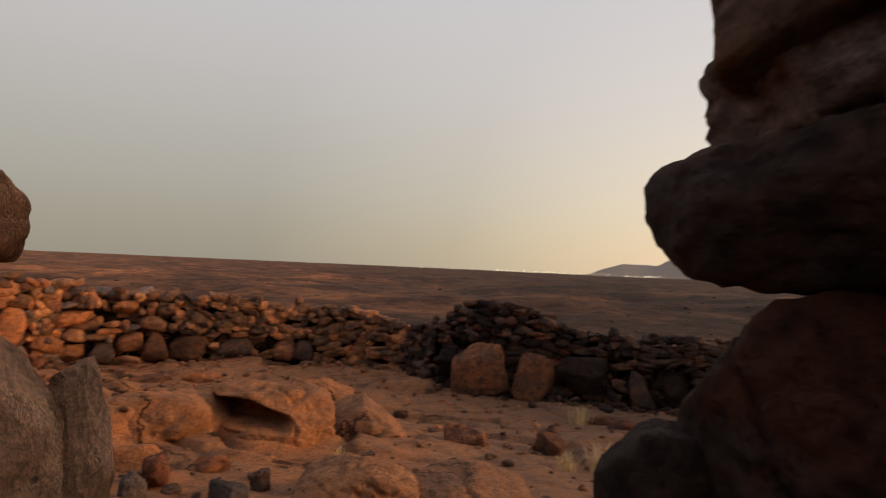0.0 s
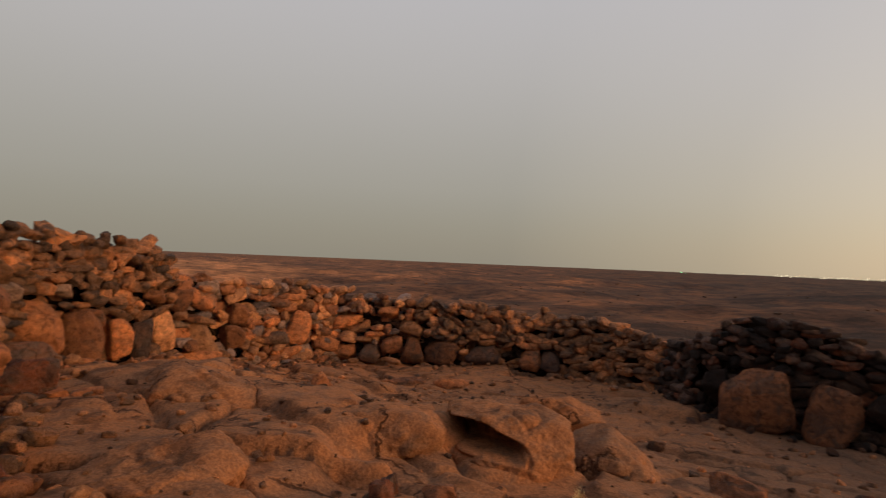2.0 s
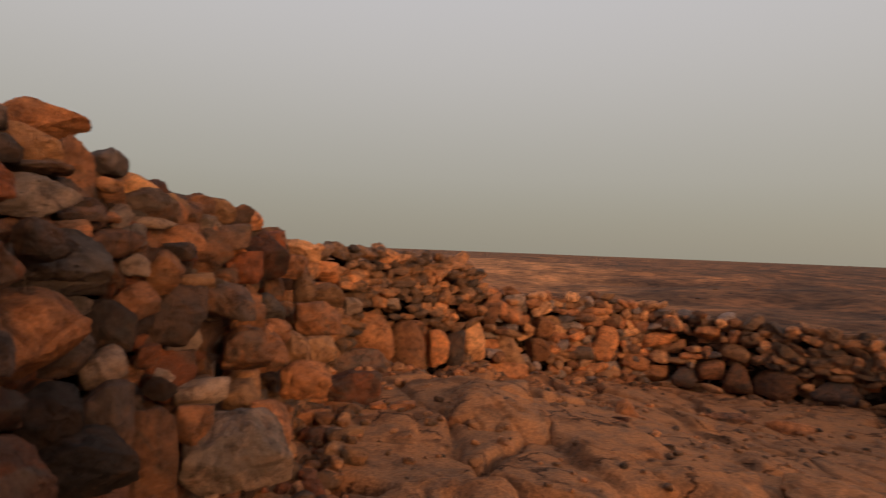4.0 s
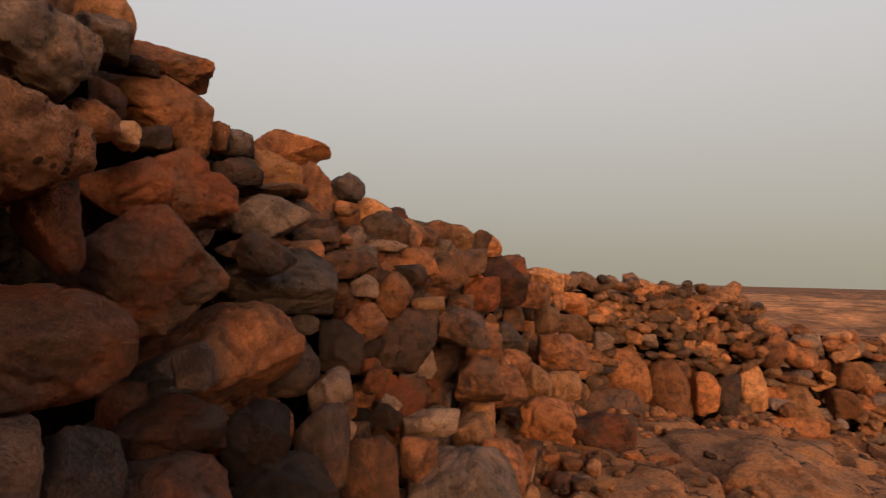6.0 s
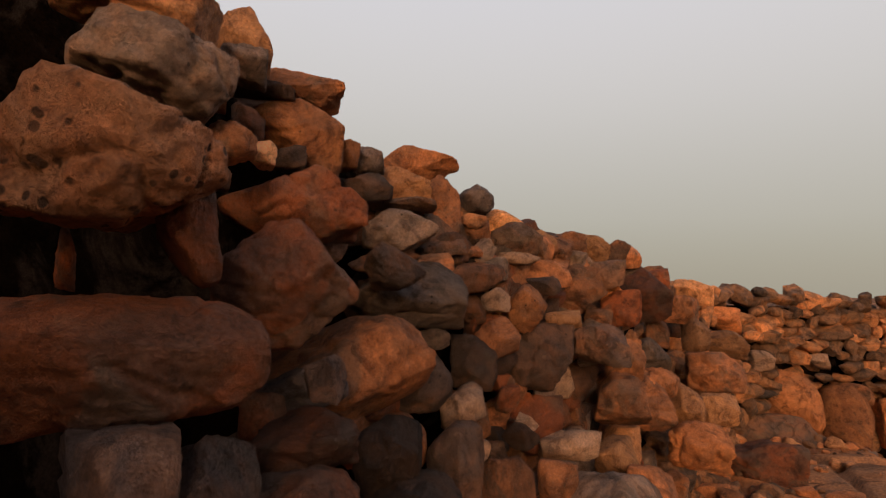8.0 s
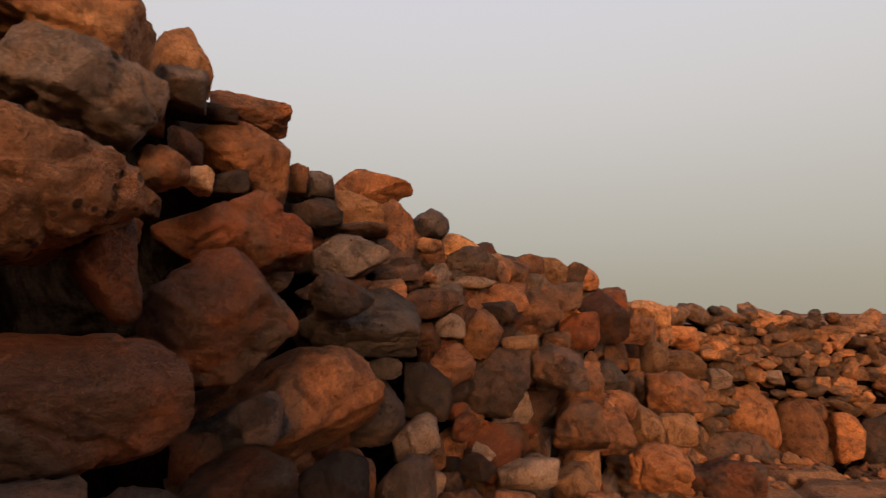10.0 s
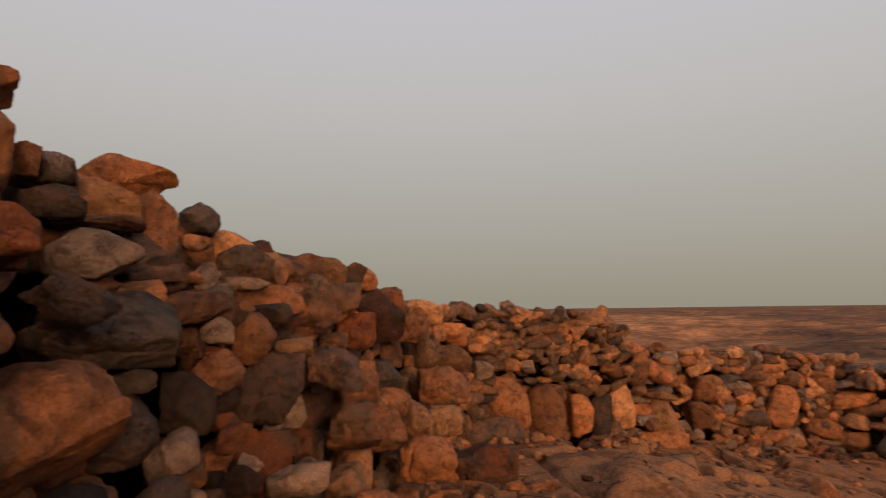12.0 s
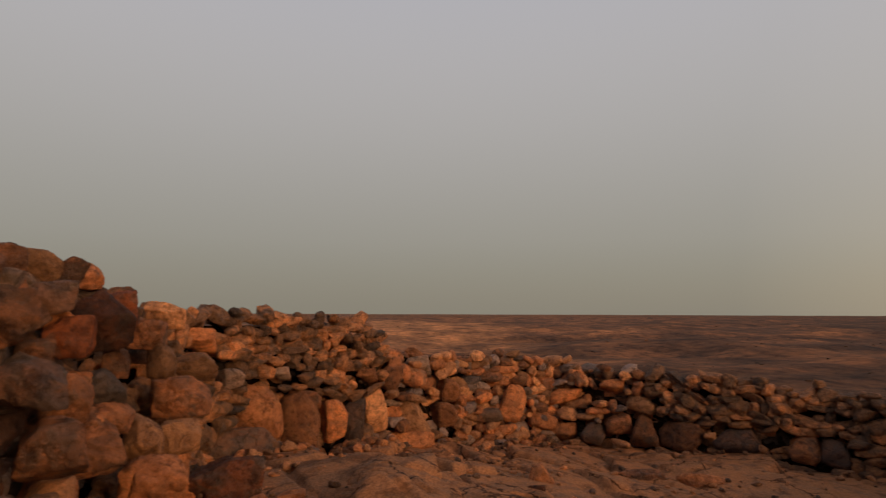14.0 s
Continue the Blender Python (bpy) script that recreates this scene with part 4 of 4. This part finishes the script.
west(-7.71, 13.52, -0.80, 0.57, 0.41, 0.57, 31, -0, 'b', 'dark')
west(-7.20, 13.76, -0.55, 0.57, 0.41, 0.46, 28, -0, 'r', 'brown')
west(-6.74, 13.98, -0.66, 0.61, 0.51, 0.71, 26, -0, 'w', 'brown')
west(-6.05, 14.27, -0.70, 0.95, 0.67, 0.60, 23, -0, 'r', 'brown')
west(-5.03, 14.56, -0.72, 0.93, 0.66, 0.62, 19, -0, 'b', 'dark')
west(-3.87, 14.78, -0.75, 0.59, 0.43, 0.61, 14, -0, 'b', 'brown')
west(-3.38, 14.81, -0.72, 0.50, 0.39, 0.55, 12, -0, 'r', 'dark')
west(-5.44, 14.25, -0.66, 0.26, 0.19, 0.24, 21, -0, 'b', 'tan')
west(-9.01, 12.26, -0.16, 0.60, 0.65, 0.92, 38, 25, 'f', 'orange')
west(-8.68, 12.86, -0.50, 0.80, 0.45, 0.40, 35, 30, 'b', 'orange')
west(-8.35, 13.41, -0.02, 0.81, 0.40, 0.35, 33, -8, 'b', 'orange')
west(-9.32, 9.68, 0.79, 0.54, 0.38, 0.47, 47, -0, 'b', 'grey')
west(-9.26, 9.04, 0.78, 0.33, 0.37, 0.51, 49, -0, 'b', 'brown')
west(-9.31, 10.48, 0.28, 0.61, 0.43, 0.49, 44, 20, 'b', 'orange')
west(-9.15, 11.54, -0.34, 0.76, 0.35, 0.31, 40, -0, 'r', 'dark')
west(-6.80, 14.02, -0.11, 0.64, 0.44, 0.39, 26, 10, 'r', 'tan')
west(-7.37, 13.84, 0.22, 0.61, 0.43, 0.39, 29, -0, 'b', 'orange')
# big uprights at the foot of the shaded wall; the darkest tones carry its shade
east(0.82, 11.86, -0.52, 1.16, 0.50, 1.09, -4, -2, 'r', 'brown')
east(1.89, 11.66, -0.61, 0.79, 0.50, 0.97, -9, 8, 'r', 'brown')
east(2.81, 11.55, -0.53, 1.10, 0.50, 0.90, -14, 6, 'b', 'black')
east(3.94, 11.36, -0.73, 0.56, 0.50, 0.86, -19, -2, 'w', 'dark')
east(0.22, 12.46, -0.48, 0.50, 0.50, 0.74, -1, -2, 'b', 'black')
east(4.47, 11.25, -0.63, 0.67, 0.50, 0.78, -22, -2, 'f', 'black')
# boulders and worn slabs on the floor
def slab(x, y, z, w, d, h, turn, tone, soft, cuts, label, hollow=False):
    """A worn block that stands out of the floor; a hollow one is weathered deep into its face."""
    me = hewn_mesh(w, d, h, tone, soft, cuts, round(x * 1000) + 7 * round(z * 1000), 6 if hollow else 5 if w > 0.4 else 4)
    if hollow:
        for v in me.vertices:
            p = Vector((v.co.x / w, v.co.y / d, v.co.z / h))
            if p.y < 0.15:
                k = math.hypot((p.x + 0.26) / 0.36, (p.z - 0.17 + 0.16 * p.x) / 0.17)
                v.co.y += 0.55 * d * float(1 - smooth(0.6, 1.05, k + 0.3 * noise.noise(p * 4)))
    ob = new("boulder", me)
    ob.matrix_world = pose(x, y, z, 0, 0, turn)
    return tagged(ob, label, "boulder", "boulders on the floor")


slab(-1.71, 6.22, -0.24, 1.32, 1.00, 0.85, 17, 'bedrock', 9, ((50, 1.2), (-50, 1.1)), "large flat-topped bedrock boulder with a dark weathered hollow in its face", True)
slab(-2.81, 5.73, -0.15, 1.15, 1.00, 0.67, 29, 'bedrock', 5, ((130, 1.1), (45, 1.2)), "smooth grey-brown bedrock hump rising from the sandy floor")
slab(-3.28, 3.50, 0.05, 1.15, 0.90, 0.44, 48, 'bedrock', 4, ((108, 0.6), (30, 1.1)), "worn bedrock ledge with a dark crack along its edge")
slab(-4.93, 5.44, -0.02, 1.10, 1.20, 0.77, 47, 'bedrock', 6, ((60, 0.8), (140, 1.1)), "worn bedrock ledge with a dark crack along its edge")
slab(-1.96, 9.70, -0.76, 1.33, 0.70, 0.71, 12, 'bedrock', 6, ((50, 0.7),), "worn bedrock ledge with a dark crack along its edge")
slab(-0.82, 6.91, -0.42, 0.99, 0.90, 0.67, 8, 'bedrock', 3, ((40, 0.7), (130, 0.9)), "smooth grey-brown bedrock hump rising from the sandy floor")
slab(-5.42, 3.03, 0.13, 0.41, 0.40, 0.49, 69, 'rust', 16, ((45, 0.75), (-120, 0.8)), "dark rust-stained angular boulder below the wall")
slab(-4.40, 2.52, 0.10, 0.30, 0.30, 0.33, 71, 'tan', 12, ((60, 0.8),), "pale tan broken boulder lying below the wall")
slab(-6.71, 3.87, 0.18, 0.53, 0.50, 0.68, 66, 'orange', 8, ((50, 0.9), (130, 0.9)), "sand-dusted orange upright boulder beside the wall")
slab(-6.42, 4.38, 0.15, 0.76, 0.50, 0.54, 62, 'rust', 14, ((120, 0.8),), "dark broken boulder at the foot of the wall")
slab(-0.55, 4.25, -0.09, 0.91, 0.60, 0.37, 7, 'tan', 2, ((130, 0.85), (45, 0.9)), "grey-brown rounded boulder half sunk in the sandy floor")
slab(0.22, 4.46, -0.17, 1.02, 0.70, 0.32, -3, 'bedrock', 3, ((120, 0.6), (50, 0.7)), "smooth grey-brown bedrock hump rising from the sandy floor")
slab(-1.94, 4.14, -0.02, 0.18, 0.20, 0.23, 25, 'rust', 14, ((45, 0.9),), "small dark angular stone lying on the sandy floor")
slab(-1.23, 4.21, -0.07, 0.15, 0.15, 0.15, 16, 'dark', 14, ((120, 0.9),), "small dark angular stone lying on the sandy floor")
slab(-0.82, 6.81, -0.41, 0.71, 0.70, 0.56, 7, 'bedrock', 2, ((60, 0.8), (120, 0.8)), "smooth grey-brown bedrock hump rising from the sandy floor")
slab(0.33, 7.44, -0.62, 0.35, 0.25, 0.27, -3, 'grey', 12, ((120, 0.9),), "small dark angular stone lying on the sandy floor")
slab(1.40, 7.23, -0.61, 0.38, 0.16, 0.35, -11, 'rust', 16, ((50, 0.62), (-140, 0.8)), "dark pointed stone leaning among straw on the floor")
slab(2.98, 9.37, -0.95, 0.60, 0.25, 0.35, -18, 'rust', 12, ((60, 0.9),), "small dark angular stone lying on the sandy floor")
slab(-1.29, 3.75, -0.01, 0.25, 0.25, 0.20, 19, 'grey', 10, ((60, 0.9),), "small dark angular stone lying on the sandy floor")
slab(-1.85, 3.65, 0.03, 0.17, 0.25, 0.23, 27, 'grey', 10, ((60, 0.9),), "small dark angular stone lying on the sandy floor")
slab(-5.60, 5.90, -0.06, 1.05, 1.00, 0.73, 49, 'bedrock', 6, ((60, 1.0), (130, 1.05)), "worn bedrock ledge with a dark crack along its edge")
boulder(-2.12, 4.55, -0.11, 0.18, 0.13, 0.21, 28, -1, 'f', 'rust')
boulder(0.34, 7.17, -0.60, 0.56, 0.35, 0.40, -2, 14, 'f', 'brown')
boulder(1.47, 7.73, -0.75, 0.32, 0.23, 0.33, -11, 29, 'f', 'rust')
boulder(-5.61, 11.48, -0.97, 0.85, 0.25, 0.29, 27, -1, 'b', 'brown')
boulder(-6.05, 9.17, -0.60, 0.41, 0.29, 0.40, 35, -1, 'f', 'orange')
boulder(-1.76, 4.71, -0.16, 0.27, 0.16, 0.18, 23, -1, 'f', 'brown')
boulder(-2.05, 4.36, -0.09, 0.16, 0.11, 0.20, 25, -2, 'f', 'rust')
boulder(1.44, 7.58, -0.69, 0.32, 0.25, 0.45, -11, 28, 'f', 'rust')
boulder(0.33, 7.86, -0.73, 0.39, 0.20, 0.22, -2, -2, 'f', 'brown')
boulder(-1.26, 4.30, -0.13, 0.13, 0.09, 0.11, 16, -2, 'f', 'rust')
boulder(2.77, 10.08, -1.02, 0.50, 0.18, 0.21, -15, -2, 'b', 'brown')
boulder(-0.59, 9.84, -0.98, 0.25, 0.16, 0.18, 3, -2, 'f', 'brown')
boulder(-5.96, 4.84, 0.00, 0.31, 0.17, 0.19, 57, -3, 'b', 'orange')
boulder(-5.90, 3.71, 0.06, 0.35, 0.20, 0.23, 65, -3, 'f', 'brown')
boulder(-5.25, 3.53, 0.05, 0.21, 0.15, 0.18, 64, -3, 'r', 'orange')
boulder(-5.34, 8.08, -0.49, 0.26, 0.19, 0.27, 36, -3, 'f', 'rust')
boulder(-4.78, 11.97, -0.99, 0.78, 0.31, 0.35, 23, 7, 'r', 'orange')
boulder(-5.77, 2.41, 0.10, 0.76, 0.48, 0.56, 77, -38, 'f', 'brown')
boulder(-5.34, 2.82, 0.11, 0.81, 0.57, 0.68, 71, 27, 'f', 'grey')

MIXED = ["brown", "tan", "pale", "orange", "grey", "tan", "tan", "tan"]
# next two put the north wall's lit stretch and shaded end into colour
WARM = ["brown", "orange", "tan", "tan", "slate", "grey", "brown", "tan"]
SHADED_END = ["brown", "dark", "rust", "brown", "red", "dark"]
# east wall tones, darkened to hold the shade of its backlit face
SHADED_DULL = ["black", "dark", "black", "dark", "rust", "black"]
# up to s = 6 the fillers are darkened in tone to stand for shade
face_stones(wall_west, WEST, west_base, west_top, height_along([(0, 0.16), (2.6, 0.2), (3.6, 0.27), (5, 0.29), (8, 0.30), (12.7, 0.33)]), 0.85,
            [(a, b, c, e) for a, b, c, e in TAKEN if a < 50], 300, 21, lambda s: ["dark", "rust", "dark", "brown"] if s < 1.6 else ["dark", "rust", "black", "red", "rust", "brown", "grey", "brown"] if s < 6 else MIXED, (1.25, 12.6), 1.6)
face_stones(wall_north, NORTH, north_base, north_top, height_along([(0, 0.34), (14, 0.33)]), 0.3,
            [(a - 100, b, c, e) for a, b, c, e in TAKEN if 50 < a < 150], 300, 22, lambda s: WARM if s < 9 else MIXED if s < 11.5 else SHADED_END, (0, 13.4), 0.7)
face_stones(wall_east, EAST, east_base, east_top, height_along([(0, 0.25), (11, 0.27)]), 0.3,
            [(a - 200, b, c, e) for a, b, c, e in TAKEN if a > 150], 300, 23, lambda s: SHADED_DULL, (0, 10.5), 0.8, DARK_STUFF)


# ---- stones fallen along the foot of the walls ----
def build_fallen(line, s0, s1, count, seed, mat):
    rng = random.Random(seed)
    spots, rows = [], []
    for k in range(count):
        s = rng.uniform(s0, s1)
        p, nrm, _ = line.at(s)
        q = p + nrm * (0.25 + abs(rng.gauss(0, 0.4)))
        w = 0.05 + 0.2 * rng.random() ** 2
        hit, at, _, _ = ground.ray_cast((q.x, q.y, 5), (0, 0, -1))
        if hit:
            spots.append((at, w))
    for k, (at, w) in enumerate(spots):
        turn, lean, tip = rng.uniform(0, 360), rng.gauss(0, 20), rng.gauss(0, 20)
        if line is WEST and k < 240:
            tone = rng.choice(("brown", "orange", "grey", "red", "tan"))
            ob = rock("fallen_stone", None, at.x, at.y, at.z + 0.2 * w, w, w * 0.85, w * 0.65, turn, lean, rng.choice("bfr"), tone, res=2, tip=tip)
            tagged(ob, f"small {SAY[tone]} stone fallen at the foot of the wall", "stone", "fallen stones")
        else:
            rows.append((pose(at.x, at.y, at.z + 0.2 * w, tip, lean, turn) @ Matrix.Diagonal((w, w * 0.85, w * 0.65, 1)), rng.randrange(8)))
    tagged(joined_stones("fallen_stones", None, rows, mat), "small stones fallen along the foot of a wall", "stones", kind="stuff")


build_fallen(WEST, 2.5, 12.6, 420, 41, ROCK_STUFF)
build_fallen(NORTH, 0, 13, 120, 42, ROCK_STUFF)
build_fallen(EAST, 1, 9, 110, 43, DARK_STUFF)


# ---- loose gravel ----
def build_gravel():
    rng = random.Random(77)
    rows = []
    for _ in range(1700):
        x, y = rng.uniform(-8.5, 4.5), rng.uniform(2.5, 13.5)
        w = 0.025 + 0.12 * rng.random() ** 3
        hit, at, _, _ = ground.ray_cast((x, y, 5), (0, 0, -1))
        if hit:
            m = pose(x, y, at.z + 0.12 * w, rng.gauss(0, 15), rng.gauss(0, 15), rng.uniform(0, 360)) @ Matrix.Diagonal((w, w * 0.8, w * 0.6, 1))
            rows.append((m, rng.randrange(8)))
    ob = joined_stones("gravel", None, rows)
    tagged(ob, "loose angular brown gravel strewn over the bedrock", "gravel", kind="stuff")


build_gravel()


# ---- stones and scrub mounds strewn over the plain ----
def build_plain_stones():
    rng = random.Random(31)
    rows = []
    for _ in range(2600):
        az, d = radians(rng.uniform(-62, 40)), 19 * math.exp(rng.uniform(0, 3.4))
        x, y = d * math.sin(az), d * math.cos(az)
        if math.hypot(x + 2.5, y - 7) < 12.5 or x < -0.6 * y and rng.random() < 0.8:
            continue
        hit, at, _, _ = ground.ray_cast((x, y, 60), (0, 0, -1))
        if not hit or noise.noise(Vector((x * 0.03, y * 0.03, 0))) + rng.uniform(-0.4, 0.4) < -0.05:
            continue
        w = (0.06 + 0.34 * rng.random() ** 4) * (1 + d / 220)
        rows.append((pose(x, y, at.z + 0.1 * w, rng.gauss(0, 10), rng.gauss(0, 10), rng.uniform(0, 360)) @ Matrix.Diagonal((w * 1.5, w * 1.3, w * 0.65, 1)), rng.randrange(8)))
    tagged(joined_stones("plain_stones", None, rows, DARK_STUFF), "dark basalt stones strewn over the desert plain", "stones", kind="stuff")


build_plain_stones()


# ---- dry grass ----
def build_grass():
    m, n, l, p = material("dry_straw")
    c = blend(n, l, noise_tex(n, l, world_place(n, l, False), 30, 3).outputs["Fac"], (0.42, 0.27, 0.11), (0.62, 0.44, 0.2))
    l.new(c, p.inputs["Base Color"])
    p.inputs["Roughness"].default_value = 0.8
    rng = random.Random(12)
    for x, y, size, count in ((0.15, 4.6, 0.16, 60), (0.55, 4.7, 0.13, 50), (1.75, 6.2, 0.3, 90), (1.35, 6.0, 0.22, 60), (-0.9, 5.6, 0.12, 40), (2.4, 9.9, 0.35, 80), (-5.2, 6.9, 0.14, 40)):
        at = (x, y, float(floor_height(x, y)) + 0.03)
        bm = bmesh.new()
        for _ in range(count):
            az, lean, high = rng.uniform(0, 6.28), rng.uniform(0.15, 0.9), size * rng.uniform(0.5, 1.2)
            root = Vector((rng.gauss(0, size * 0.25), rng.gauss(0, size * 0.25), -0.02))
            out = Vector((math.cos(az), math.sin(az), 0))
            wide = Vector((-out.y, out.x, 0)) * 0.004
            q0, q1, q2 = root, root + out * lean * high * 0.4 + Vector((0, 0, high * 0.6)), root + out * lean * high + Vector((0, 0, high * 0.85))
            vs = [bm.verts.new(v) for v in (q0 - wide, q0 + wide, q1 + wide * 0.7, q1 - wide * 0.7, q2)]
            bm.faces.new(vs[:4])
            bm.faces.new((vs[3], vs[2], vs[4]))
        me = bpy.data.meshes.new("grass_tuft")
        bm.to_mesh(me)
        bm.free()
        me.materials.append(m)
        ob = tagged(new("grass_tuft", me), "small tuft of dry yellow straw between stones", "dry grass", "grass tufts")
        ob.location = at


build_grass()


# ---- distance ----
def build_hill():
    m, n, l, p = material("hazy_hill")
    v = world_place(n, l, False)
    # haze painted in: lighter and greyer than the hill's own dark colour
    c = blend(n, l, noise_tex(n, l, v, 0.01, 6).outputs["Fac"], (0.22, 0.17, 0.135), (0.33, 0.25, 0.19))
    l.new(c, p.inputs["Base Color"])
    p.inputs["Roughness"].default_value = 1.0
    bm = bmesh.new()
    rows = []
    for k in range(121):
        az = radians(13 + 37 * k / 120)
        t = k / 120
        crest = 66 * smooth(0.01, 0.11, t) + 88 * smooth(0.185, 0.28, t) + 20 * smooth(0.4, 0.6, t) - 80 * smooth(0.7, 1.0, t)
        crest += (7 * noise.noise(Vector((t * 16, 3, 0))) + 3 * noise.noise(Vector((t * 50, 9, 0)))) * min(1, t * 8)
        row = []
        for j in range(9):
            d = 2900 + 110 * j
            up = (crest + 8) * math.sin(math.pi * j / 8) ** 1.2 - 12 + 5 * noise.noise(Vector((t * 30, j, 1))) * (0 < j < 8)
            row.append(bm.verts.new((d * math.sin(az), d * math.cos(az), up)))
        rows.append(row)
    for a, b in zip(rows, rows[1:]):
        for j in range(8):
            bm.faces.new((a[j], a[j + 1], b[j + 1], b[j]))
    bmesh.ops.recalc_face_normals(bm, faces=bm.faces)
    me = bpy.data.meshes.new("backdrop_hill")
    bm.to_mesh(me)
    bm.free()
    me.materials.append(m)
    tagged(new("backdrop_hill", me), "low hazy brown hills far across the plain", "hill", kind="structure")


build_hill()


def build_lights():
    """The lamps of a town on the plain, a couple of kilometres away."""
    rng = random.Random(4)
    for name, color, power, count, lo, hi in (("town_lights", (1.0, 0.86, 0.55), 4.0, 80, 5, 21), ("amber_lights", (1.0, 0.5, 0.12), 3.0, 14, 1, 21), ("green_lights", (0.15, 1.0, 0.3), 3.0, 2, -2.2, -1.4)):
        m, n, l, p = material(name)
        p.inputs["Emission Color"].default_value = (*color, 1)
        p.inputs["Emission Strength"].default_value = power
        bm = bmesh.new()
        for _ in range(count):
            az, d = radians(rng.uniform(lo, hi)), rng.uniform(2300, 2700)
            size = rng.uniform(0.5, 1.2)
            bmesh.ops.create_icosphere(bm, subdivisions=1, radius=size, matrix=Matrix.Translation((d * math.sin(az), d * math.cos(az), rng.uniform(-5, 3))))
        me = bpy.data.meshes.new(name)
        bm.to_mesh(me)
        bm.free()
        me.materials.append(m)
        tagged(new(name, me), "small distant lamps of a town at dusk", "town lights", kind="stuff")


build_lights()
